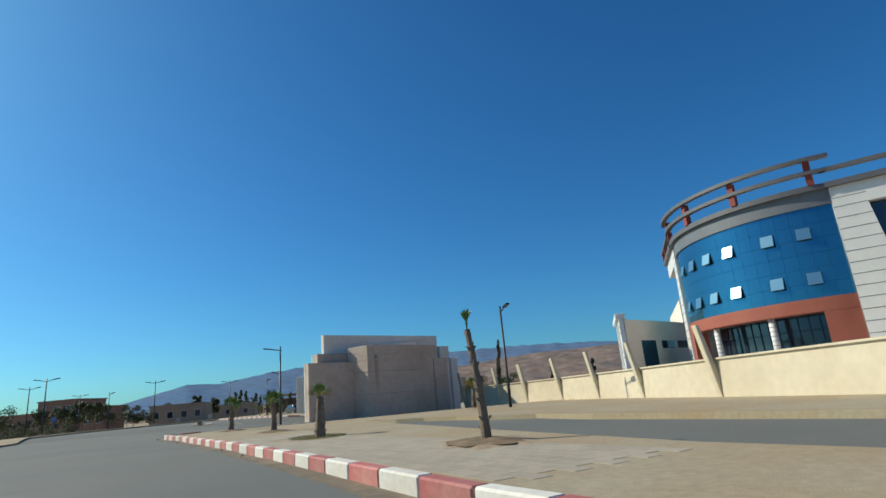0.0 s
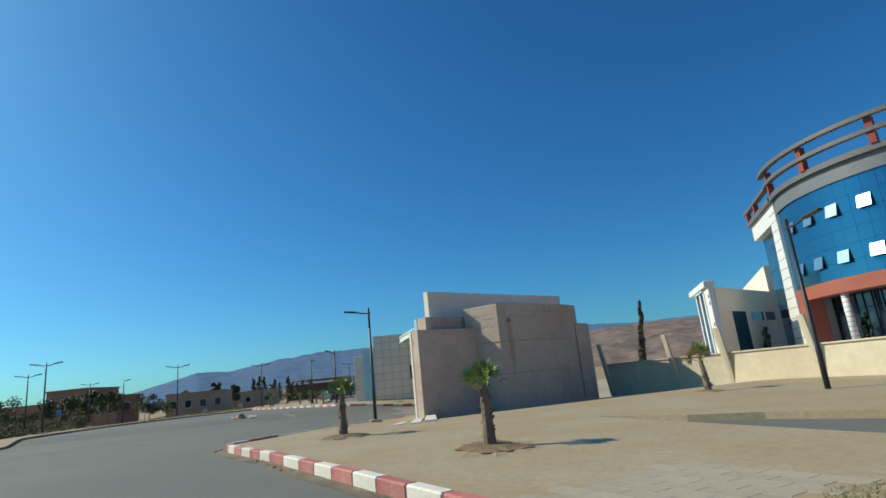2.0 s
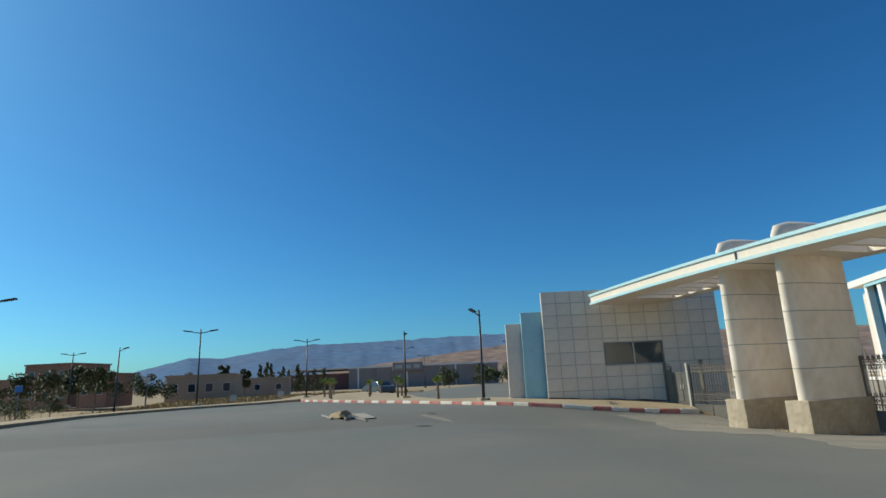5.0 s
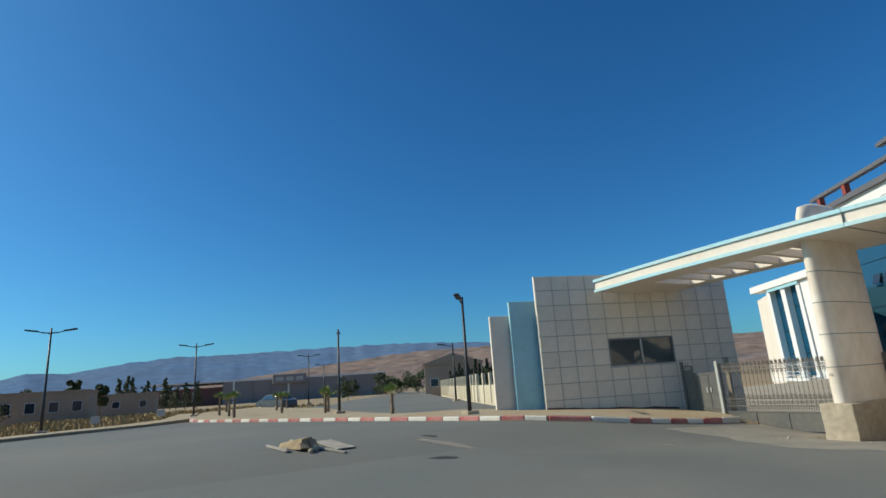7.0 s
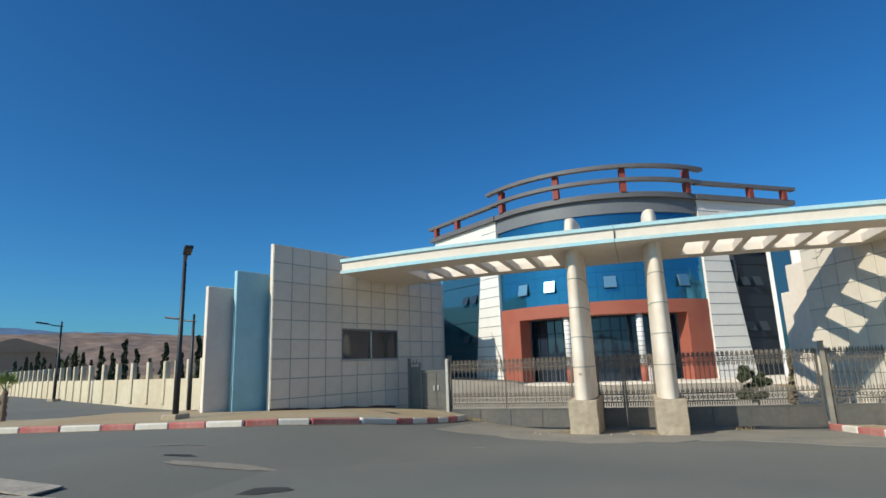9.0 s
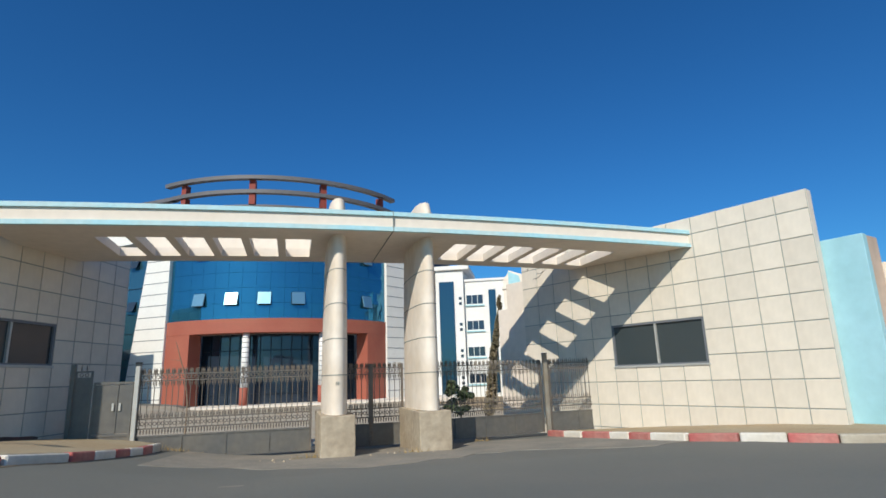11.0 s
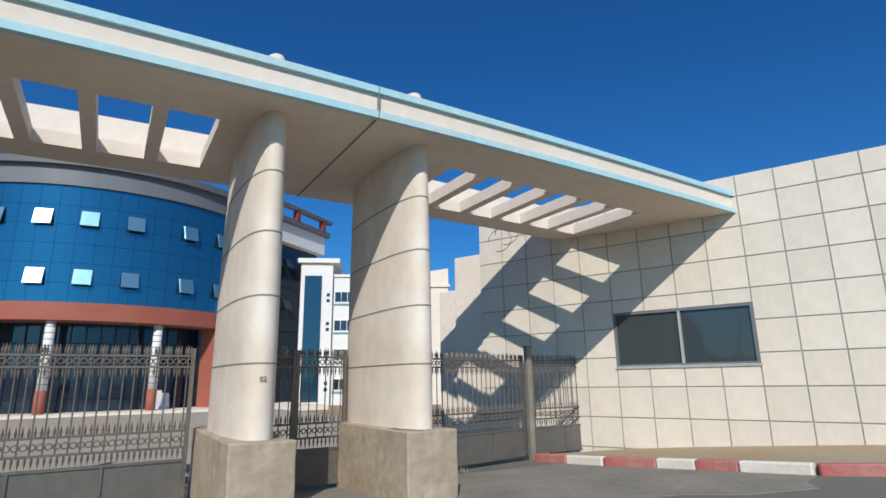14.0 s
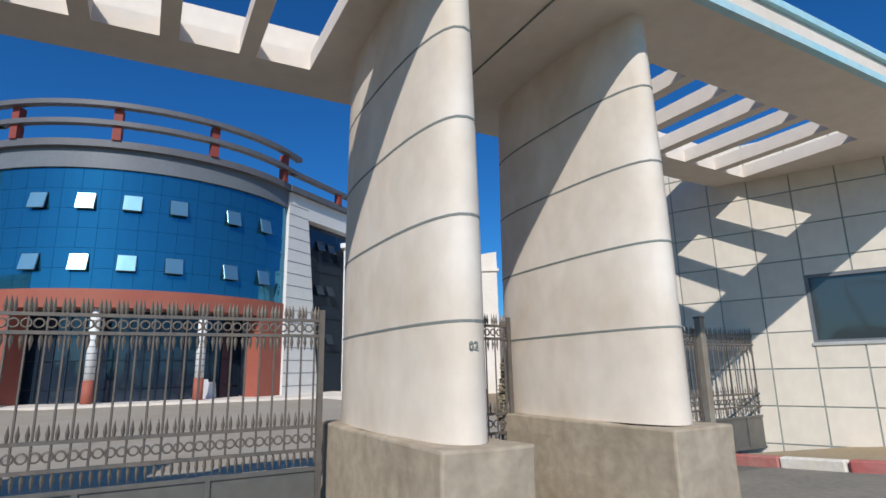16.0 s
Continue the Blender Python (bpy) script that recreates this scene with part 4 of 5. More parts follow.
def west_annex():
    """A white-framed annex beside the glass building: two tall glass strips on its front, a window strip on its flank."""
    wa = thing("west_annex", (-18.1, 36.3, -0.6), "white framed annex with two tall glass strips and a small balcony", "building", "", -32.7)

    def leaning(name, x0, x1, y0, y1, z0, z1, out, mat, label="", parent=wa):
        bm = bmesh.new()
        v = [bm.verts.new(q) for z, o in ((z0, out), (z1, 0.0)) for q in ((x0 + o, y0, z), (x1 + o, y0, z), (x1 + o, y1, z), (x0 + o, y1, z))]
        for k in range(4):
            bm.faces.new((v[k], v[(k + 1) % 4], v[4 + (k + 1) % 4], v[4 + k]))
        bm.faces.new(v[4:])
        bm.faces.new(v[:4][::-1])
        return part(name, bevel(bm, 0.02), mat, parent, label)

    leaning("corner_wall", -2.5, 0.0, 0.0, 0.55, -0.6, 9.1, 0.5, WHITE, "leaning white corner wall")
    for x0, x1 in ((-5.6, -4.9), (-3.1, -2.56), (-8.0, -7.5)):
        leaning("post", x0, x1, -0.1, 0.5, -0.6, 9.1, 0.4, WHITE, "leaning white post")
    for x0, x1 in ((-7.5, -5.6), (-4.9, -3.1)):
        pane = part("glass_strip", box(bmesh.new(), x0 - 0.05, x1 + 0.45, 0.52, 0.6, 0.9, 9.1), CURTAIN, wa, "tall strip of blue glass")
        for z in (2.8, 4.9, 7.0):
            part("transom", box(bmesh.new(), x0 - 0.05, x1 + 0.45, 0.48, 0.52, z, z + 0.07), FRAME, pane)
    part("beam", bevel(box(bmesh.new(), -10.6, 0.05, -0.35, 0.8, 9.1, 9.75), 0.03), WHITE, wa, "thick white roof beam")
    part("soffit_trim", bevel(box(bmesh.new(), -7.6, -2.5, -0.25, -0.12, 8.8, 9.1), 0.02), SKYBLUE, wa, "pale blue trim")
    for z in (7.9, 4.9, 1.9):
        for q in range(2):
            part("vent_opening", box(bmesh.new(), -0.62 + 0.05 * (9 - z), -0.22 + 0.05 * (9 - z), -0.03, 0.02, z - 0.75 * q, z + 0.4 - 0.75 * q), DARKGLASS, wa)
    part("body", bevel(prism(bmesh.new(), [(-8.0, 0.62), (-0.08, 0.62), (-14.3, 9.98), (-16.0, 9.98), (-16.0, 3.0)], -0.6, 9.0), 0.03), CREAM, wa)
    bm = wall_bm((-13.4, 9.4), (-26.0, 9.4), 2.5, -0.6, 12.3, 10.9)
    part("raised_block", bevel(bm, 0.03), CREAM, wa, "cream raised block with a sloping top")
    # the flank runs back at a slant
    flank = Vector((-0.835, 0.55, 0))
    for d in (8.6, 13.0):
        o = new("window")
        o.parent = wa
        o.matrix_basis = pose(-0.08 + flank.x * d, 0.62 + flank.y * d, 5.4, 0, 0, 56.6)
        part("frame", bevel(box(bmesh.new(), -0.02, 0.03, -0.06, 3.66, -0.06, 1.06), 0.01), WHITE, o)
        for k in range(2):
            part("pane", box(bmesh.new(), 0.03, 0.05, 1.83 * k, 1.83 * k + 1.77, 0, 1.0), DARKGLASS, o)
    strip = part("flank_glazing", box(bmesh.new(), 0.0, 0.06, 0.0, 3.6, 1.0, 6.4), TEALGLASS, wa, "tall strip of teal glass")
    strip.matrix_basis = pose(-0.08 + flank.x * 3.4, 0.62 + flank.y * 3.4, 0, 0, 0, 56.6)
    bal = new("balcony")
    bal.parent, bal.location = wa, (-4.6, -0.1, 0.5)
    part("slab", bevel(box(bmesh.new(), -3.2, 2.6, -1.2, 0.0, 0, 0.25), 0.02), WHITE, bal)
    for k in range(4):
        part("rail", box(bmesh.new(), -3.2, 2.6, -1.2, -1.15, 0.5 + 0.3 * k, 0.56 + 0.3 * k), WHITE, bal)
    for x in (-3.17, -1.3, 0.6, 2.57):
        part("baluster", box(bmesh.new(), x - 0.03, x + 0.03, -1.2, -1.14, 0.25, 1.5), WHITE, bal)


west_annex()


# ---- perimeter walls ----
def perimeter_wall(pts, z0, h, post_h, step, lean, label, out=0.0):
    w = thing("perimeter_wall", (pts[0][0], pts[0][1], z0), label, "wall")
    o = Vector((pts[0][0], pts[0][1], 0))
    for p, q in zip(pts, pts[1:]):
        a, b = Vector((*p, 0)) - o, Vector((*q, 0)) - o
        part("panel", wall_bm(a.xy, b.xy, 0.2, -0.5, h, h), CREAM_WALL, w)
        part("coping", wall_bm(a.xy, b.xy, 0.26, h, h + 0.05, h + 0.05), CREAM_WALL, w)
        n = max(1, round((b - a).length / step))
        rot = math.atan2((b - a).y, (b - a).x)
        for k in range(n + 1):
            bm = bmesh.new()
            v = [bm.verts.new((x, y, z)) for z, y0, y1 in ((-0.2, -0.16, 0.06), (post_h, -0.12 - out, 0.06 - out * 1.15)) for x, y in ((-0.1, y0), (0.1, y0), (0.1, y1), (-0.1, y1))]
            for i in range(4):
                bm.faces.new((v[i], v[(i + 1) % 4], v[4 + (i + 1) % 4], v[4 + i]))
            bm.faces.new(v[4:])
            bm.faces.new(v[:4][::-1])
            pp = part("post", bevel(bm, 0.015), CREAM_WALL, w)
            pp.location = a + (b - a) * k / n
            pp.rotation_euler = (0, 0, rot)
            r0 = h + 0.05
            if k < n:
                bm = bmesh.new()
                L = (b - a).length / n
                for i in range(int(L / 0.14)):
                    x = 0.2 + i * 0.14
                    if x < L - 0.16:
                        box(bm, x - 0.008, x + 0.008, -0.06, -0.044, h + 0.05, post_h - 0.25)
                for zz in (h + 0.12, post_h - 0.35):
                    box(bm, 0.12, L - 0.12, -0.065, -0.04, zz, zz + 0.03)
                if lean:
                    rr = part("railing", bm, IRON, w)
                    rr.location = a + (b - a) * k / n
                    rr.rotation_euler = (0, 0, rot)
                else:
                    bm.free()
    return w


perimeter_wall([(6.9, 6.45), (10.3, 7.4), (12.6, 8.0), (16.2, 8.15), (19.8, 7.9), (23.6, 7.3), (28.2, 6.35), (36.0, 5.1), (42, 7.2), (58, 14.5)], 0.22, 1.17, 2.15, 20, False, "cream rendered perimeter wall with tall outward-leaning posts", 0.5)
perimeter_wall([(-11.6, 0.4), (-18, 4.0), (-24.5, 5.9), (-43, 14.6), (-80, 33)], gz(-20) + 0.05, 0.75, 1.5, 1.45, False, "low cream perimeter wall with close-set posts")


# ---- street lamps ----
def street_lamp(x, y, z, h, arms, label, group, lean=0.0):
    """arms: headings in degrees of the heads."""
    lamp = thing("street_lamp", (x, y, z), label, "street lamp", group)
    part("base", bevel(box(bmesh.new(), -0.2, 0.2, -0.2, 0.2, -0.1, 0.1), 0.015), CONCRETE, lamp, "concrete footing")
    part("pole", tube(bmesh.new(), [(0, 0, 0.05), (0, 0, 1.2), (0, 0, 1.25), (lean, 0, h)], [0.065, 0.062, 0.05, 0.038], 10), POLE, lamp, "", True)
    for a in arms:
        c, s = math.cos(radians(a)), math.sin(radians(a))
        arm = part("arm", tube(bmesh.new(), [(lean - c * 0.08, -s * 0.08, h - 0.22), (lean + c * 0.25, s * 0.25, h - 0.2), (lean + c * 0.55, s * 0.55, h - 0.13)], [0.025, 0.025, 0.022], 8), POLE, lamp)
        bm = bevel(box(bmesh.new(), 0.0, 0.5, -0.085, 0.085, -0.03, 0.035), 0.02, 2)
        head = part("lamp_head", bm, POLE, arm)
        head.matrix_basis = pose(lean + c * 0.5, s * 0.5, h - 0.13, 0, -8, a)
    return lamp


SINGLE = "dark painted street lamp with one slim head"
DOUBLE = "dark painted street lamp with two slim heads"
street_lamp(8.4, -4.9, 0.12 + gz(8.4, -4.9), 4.3, (241,), SINGLE, "single street lamps")
street_lamp(-9.0, -4.5, 0.12 + gz(-9), 3.55, (318,), SINGLE, "single street lamps")
street_lamp(19.8, 3.6, 0.1, 4.35, (355,), SINGLE, "single street lamps")
street_lamp(-17.8, -5.5, 0.12 + gz(-15), 3.55, (160,), SINGLE, "single street lamps")
street_lamp(-28.8, -21.7, 0.1, 4.3, (40,), SINGLE, "single street lamps")
street_lamp(-13.2, 0.3, gz(-13.2, 0.3), 3.1, (190,), SINGLE, "single street lamps")
street_lamp(-25.0, 4.6, gz(-25, 4.6), 3.6, (240,), SINGLE, "single street lamps")
for x, y in ((-23.6, -16.4), (-32.0, -9.7), (-44.5, 1.0), (-11.5, -22.2), (-42, -28), (-21, -26.5), (-62, 8)):
    street_lamp(x, y, 0.12 + gz(x), 4.35, (75, 255), DOUBLE, "double street lamps")


# ---- plants ----
def palm(x, y, z, h, label, spread=0.55, leaves=26, trunk_r=0.12, lean=(0.0, 0.0), dry=0.2, seed=1, group="palms", rise=0.0, stubs=34):
    rnd = random.Random(seed)
    p = thing("palm", (x, y, z), label, "palm", group)
    bm = bmesh.new()
    th = h * 0.62
    n = 9
    pts = [(lean[0] * (k / n) ** 1.5, lean[1] * (k / n) ** 1.5, -0.05 + (th + 0.05) * k / n) for k in range(n + 1)]
    tube(bm, pts, [trunk_r * (1.25 - 0.55 * k / n) * (1 + 0.08 * (k % 2)) for k in range(n + 1)], 9)
    # old leaf stubs
    for k in range(int(stubs * th)):
        f = rnd.random()
        a = rnd.random() * 6.283
        zz = th * (0.1 + 0.88 * f)
        r = trunk_r * (1.2 - 0.5 * f)
        ox, oy = lean[0] * f ** 1.5, lean[1] * f ** 1.5
        c, s = math.cos(a), math.sin(a)
        v = [bm.verts.new((ox + c * r * 0.9 - s * w, oy + s * r * 0.9 + c * w, zz + dz)) for w, dz in ((-0.025, 0), (0.025, 0))]
        t = bm.verts.new((ox + c * (r + 0.038), oy + s * (r + 0.038), zz + 0.06))
        u = bm.verts.new((ox + c * r * 0.9, oy + s * r * 0.9, zz + 0.06))
        bm.faces.new((v[0], v[1], t))
        bm.faces.new((v[1], u, t))
        bm.faces.new((u, v[0], t))
    part("trunk", bm, TRUNK, p, "shaggy fibrous trunk")
    green, old = bmesh.new(), bmesh.new()
    top = Vector((lean[0], lean[1], th))
    for k in range(leaves):
        a = k * 2.399 + rnd.uniform(-0.2, 0.2)
        droop = (k / leaves)
        el = radians(84 - 70 * (1 - rise) * droop ** 1.3 + rnd.uniform(-8, 8) * (1 - rise))
        d = Vector((math.cos(a) * math.cos(el), math.sin(a) * math.cos(el), math.sin(el)))
        tgt = old if droop > 1 - dry else green
        stalk = spread * rnd.uniform(0.4, 0.6)
        base = top + d * stalk
        side = d.orthogonal().normalized()
        side = (side * math.cos(a * 1.7) + d.cross(side) * math.sin(a * 1.7)).normalized()
        w0 = side * 0.008
        f = [tgt.verts.new(v) for v in (top - w0, top + w0, base + w0, base - w0)]
        tgt.faces.new(f)
        # fan of narrow blades
        up = d.cross(side).normalized()
        for j in range(11):
            ang = radians(-75 + 15 * j) * (1 - 0.75 * rise)
            bd = (d * math.cos(ang) + side * math.sin(ang)).normalized()
            ln = spread * rnd.uniform(0.55, 0.72) * (1 - 0.25 * abs(ang))
            tip = base + bd * ln + Vector((0, 0, -0.12 * ln)) + up * rnd.uniform(-0.03, 0.03)
            mid = base + bd * ln * 0.5
            wv = bd.cross(up).normalized() * 0.016 * (spread / 0.55)
            q = [tgt.verts.new(v) for v in (base, mid - wv, tip, mid + wv)]
            tgt.faces.new(q)
    if green.faces:
        part("crown", green, PALMLEAF, p, "spiky green fan leaves")
    if old.faces:
        part("dead_leaves", old, DRYLEAF, p, "dry hanging leaves")
    else:
        old.free()
    return p


palm(16.29, -6.99, 0.37, 1.52, "young fan palm with a green crown on the island", 0.44, 26, 0.085, dry=0.06, seed=3)
palm(21.65, -5.45, 0.38, 1.42, "young fan palm in a bare earth ring", 0.42, 26, 0.085, dry=0.08, seed=4)
palm(27.6, -4.55, 0.39, 1.38, "young fan palm in a patch of grass", 0.33, 18, 0.1, (-0.08, 0.02), seed=5)
palm(33.4, -2.85, 0.39, 2.5, "thin young palm with a few folded leaves", 0.3, 5, 0.058, (-0.16, -0.08), 0.0, seed=6, rise=0.93, stubs=14)
palm(16.4, 3.3, 0.38, 1.4, "small palm with yellow leaves by the wall", 0.55, 16, 0.08, (-0.2, 0.1), 0.5, seed=7)
for i, (x, y, h) in enumerate(((-23.5, -8.8, 1.4), (-26.2, -8.6, 1.3), (-19.7, -5.5, 1.3), (-13.5, -5.0, 1.1), (-29.5, -8.6, 1.5), (-24.8, -6.2, 1.1), (-31.0, -5.0, 1.2), (-20.8, -5.0, 1.0), (-36.8, -7.1, 1.3), (-34.0, -3.6, 1.1))):
    palm(x, y, 0.12 + gz(x), h, "small young palm on the paved corner", 0.42, 14, 0.06, seed=20 + i, group="small palms")


def clump(bm, rnd, c, r, n, leaf):
    for _ in range(n):
        d = Vector((rnd.gauss(0, 1), rnd.gauss(0, 1), rnd.gauss(0, 1))).normalized() * (rnd.random() ** 0.4)
        p = Vector(c) + Vector((d.x * r[0], d.y * r[1], d.z * r[2]))
        a = Vector((rnd.gauss(0, 1), rnd.gauss(0, 1), rnd.gauss(0, 1))).normalized() * leaf
        b = a.orthogonal().normalized() * leaf * rnd.uniform(0.4, 0.8)
        bm.faces.new([bm.verts.new(v) for v in (p - a, p + b, p + a, p - b)])


def tree(name, x, y, z, h, w, label, mat, kind="broad", seed=1, group="", leaves=700, cat="tree", leaf=0.04):
    rnd = random.Random(seed)
    t = thing(name, (x, y, z), label, cat, group)
    bm = bmesh.new()
    tube(bm, [(0, 0, -0.2), (0.02 * h, 0, h * 0.3), (0, 0.01 * h, h * 0.75)], [0.035 * h * 0.6, 0.025 * h * 0.6, 0.008 * h], 7)
    for k in range(6):
        a = k * 2.4
        zz = h * (0.3 + 0.07 * k)
        tube(bm, [(0.015 * h, 0, zz), (math.cos(a) * w * 0.3, math.sin(a) * w * 0.3, zz + h * 0.12)], [0.01 * h, 0.004 * h], 5)
    part("trunk", bm, TRUNK, t)
    bm = bmesh.new()
    if kind == "cypress":
        for k in range(16):
            f = (k + 0.5) / 16
            rr = w * 0.5 * (0.35 + 0.65 * math.sin(math.pi * min(1, 0.25 + f * 0.75)) ) * (1 - f * 0.75)
            clump(bm, rnd, (rnd.uniform(-0.1, 0.1) * w, rnd.uniform(-0.1, 0.1) * w, h * (0.08 + 0.9 * f)), (rr, rr, h * 0.05), leaves // 12, leaf * h)
    else:
        for k in range(14):
            a = rnd.random() * 6.283
            rr = w * 0.5 * rnd.random() ** 0.5
            zz = h * rnd.uniform(0.35, 0.92)
            sz = w * rnd.uniform(0.14, 0.26) * (1.1 - 0.4 * zz / h)
            clump(bm, rnd, (math.cos(a) * rr * (1.2 - zz / h * 0.6), math.sin(a) * rr * (1.2 - zz / h * 0.6), zz), (sz, sz, sz * 0.8), leaves // 5, 0.038 * h)
    part("crown", bm, mat, t)
    return t


leaning = tree("cypress", 5.25, 9.3, -0.55, 5.0, 0.5, "tall thin half-dry cypress leaning over behind the gate", DRYCYPRESS, "cypress", 33, "campus cypresses", 2600, leaf=0.018)
leaning.rotation_euler = (0, radians(9), 0)
tree("shrub", 4.2, 9.4, -0.6, 1.75, 1.2, "dark green shrub at the foot of the cypress", GREEN, "broad", 35, "yard shrubs", 800, "shrub", 0.04)
for i in range(22):
    x = -13.5 - i * 1.55
    y = 3.0 + max(0, (-x - 13.5)) * 0.42
    tree("cypress", x, y, gz(x, y) - 0.05, 2.0 + 0.9 * ((i * 7) % 5) / 4, 0.55, "slim dark cypress behind the low wall", CYPRESS, "cypress", 50 + i, "row of cypresses", 420)
for i, (x, y) in enumerate(((13.1, 9.3), (16.8, 9.5))):
    tree("cypress", x, y, 0, 2.2, 0.6, "small dark cypress behind the perimeter wall", CYPRESS, "cypress", 90 + i, "campus cypresses", 380)
rnd = random.Random(5)
for i in range(11):
    tree("conifer", -138 + rnd.uniform(-6, 6), -14 + i * 1.5 + rnd.uniform(-0.5, 0.5), 0, 6.6 + rnd.uniform(-1.6, 1.2), 3.2, "dark conifer in a far clump", GREEN, "cypress", 100 + i, "far conifers", 320)
for i, (x, y, h, w) in enumerate(((-70, -33, 5, 6), (-74, -28, 4.2, 6), (-66, -38, 4.5, 6), (-78, -37, 5.5, 5), (-62, -43, 4.5, 7), (-60, -50, 5, 7), (-84, -24, 4, 6), (-90, -19, 5.5, 3), (-92, -16, 5.0, 3), (-75, 22, 4, 5), (-82, 31, 4, 6), (-70, 14, 3.2, 4), (-95, 45, 5, 8), (-88, 52, 5, 9))):
    tree("tree", x, y, 0, h, w, "dusty dark green tree in the distance", GREEN, "broad", 130 + i, "far trees", 700)
for i in range(16):
    x, y = -9.5 - 2.1 * i + rnd.uniform(-0.5, 0.5), -24.6 - 0.25 * i + rnd.uniform(-1.4, 1.2)
    tree("shrub", x, y, 0.05, rnd.uniform(0.7, 1.5), rnd.uniform(1.4, 2.4), "dusty green roadside shrub", GREEN, "broad", 160 + i, "roadside shrubs", 420, "shrub")

# dry field grass and the patch of turf round one palm
bm = bmesh.new()
rnd = random.Random(9)
for _ in range(9000):
    x = -26 - 60 * rnd.random() ** 1.4
    y = rnd.uniform(-24, 6)
    if y > -8 - 0.62 * (x + 28) - 1.5 or (x > -37 and y > -20 + (x + 22) * -0.9 and x > -25.6 - (y + 13.4) * 0.45):
        continue
    h = rnd.uniform(0.15, 0.5)
    a = rnd.random() * 6.283
    bm.faces.new([bm.verts.new(v) for v in ((x - 0.25 * math.cos(a), y - 0.25 * math.sin(a), -0.05), (x + 0.25 * math.cos(a), y + 0.25 * math.sin(a), -0.05), (x + rnd.uniform(-0.2, 0.2), y, h))])
tagged(part("dry_grass", bm, DRYGRASS), "straw-coloured dry grass on the open field", "grass", kind="stuff")
bm = bmesh.new()
for _ in range(6500):
    a, r = rnd.random() * 6.283, 1.05 * rnd.random() ** 0.6
    x, y = 27.5 + r * math.cos(a), -4.6 + 0.6 * r * math.sin(a)
    h = rnd.uniform(0.008, 0.04)
    b = rnd.random() * 6.283
    bm.faces.new([bm.verts.new(v) for v in ((x - 0.006 * math.cos(b), y - 0.006 * math.sin(b), 0.38), (x + 0.006 * math.cos(b), y + 0.006 * math.sin(b), 0.38), (x + rnd.uniform(-0.05, 0.05), y + rnd.uniform(-0.05, 0.05), 0.38 + h))])
tagged(part("turf_patch", bm, GRASS), "ragged green grass round a palm", "grass", kind="stuff")


def patch(name, x, y, rx, ry, z, mat, label, seed=0, n=26, rz=0.0, dome=0.0, ragged=0.18):
    """A thin patch lying on the ground: a low heap with an uneven outline."""
    bm = bmesh.new()
    cr, sr = math.cos(radians(rz)), math.sin(radians(rz))
    c = bm.verts.new((0, 0, gz(x, y) + dome))
    rings = []
    for f in (0.35, 0.7, 0.9, 1.0):
        ring = []
        for k in range(n):
            a = 2 * math.pi * k / n
            w = f * (1 + ragged * (1.6 * noise.noise(Vector((2.2 * math.cos(a), 2.2 * math.sin(a), seed * 3.7))) + 0.8 * noise.noise(Vector((7 * math.cos(a), 7 * math.sin(a), seed * 1.3 + f)))))
            px, py = rx * w * math.cos(a), ry * w * math.sin(a)
            up = dome * (1 - f * f) * (1 + 0.6 * noise.noise(Vector((px * 6, py * 6, seed))))
            ring.append(bm.verts.new((px, py, gz(x + px * cr - py * sr, y + px * sr + py * cr) + up)))
        rings.append(ring)
    for k in range(n):
        bm.faces.new((c, rings[0][k], rings[0][(k + 1) % n]))
        for r0, r1 in zip(rings, rings[1:]):
            bm.faces.new((r0[k], r1[k], r1[(k + 1) % n], r0[(k + 1) % n]))
    ob = part(name, bm, mat)
    ob.matrix_world = pose(x, y, z, 0, 0, rz)
    return tagged(ob, label, "ground patch", kind="stuff")


for i, (x, y, r) in enumerate(((16.29, -6.99, 0.85), (21.65, -5.45, 0.9), (33.4, -2.85, 0.9), (16.4, 3.3, 0.5))):
    patch("earth_ring", x, y, r, r * 0.72, 0.122, LOOSE, "bare earth ring at the foot of a palm", i, n=48, dome=0.03, ragged=0.3)
    patch("earth_ring", x, y, r * 0.85, r * 0.52, 0.14, DARKEARTH, "bare earth ring at the foot of a palm", i + 9, n=32, dome=0.04, ragged=0.3)
patch("tar_patch", -5.87, -7.56, 0.22, 0.06, 0.007, TAR, "dark patch on the asphalt", 12, rz=30)
patch("tar_patch", -3.95, -8.42, 0.42, 0.17, 0.007, TAR, "dark patch on the asphalt", 13, rz=20)


for k, (x, y, rx, ry, rz) in enumerate(((-5.1, -7.66, 0.72, 0.13, 26), (-4.9, -7.45, 0.3, 0.06, 20), (-6.6, -7.08, 0.3, 0.03, 32), (-6.25, -6.85, 0.14, 0.025, 25), (-2.7, -3.6, 0.16, 0.04, 20), (-1.9, -2.9, 0.2, 0.05, 10))):
    patch("spilt_sand", x, y, rx, ry, 0.006, DUSTY, "thin dusty stain of sand on the asphalt", 70 + k, n=44, rz=rz)

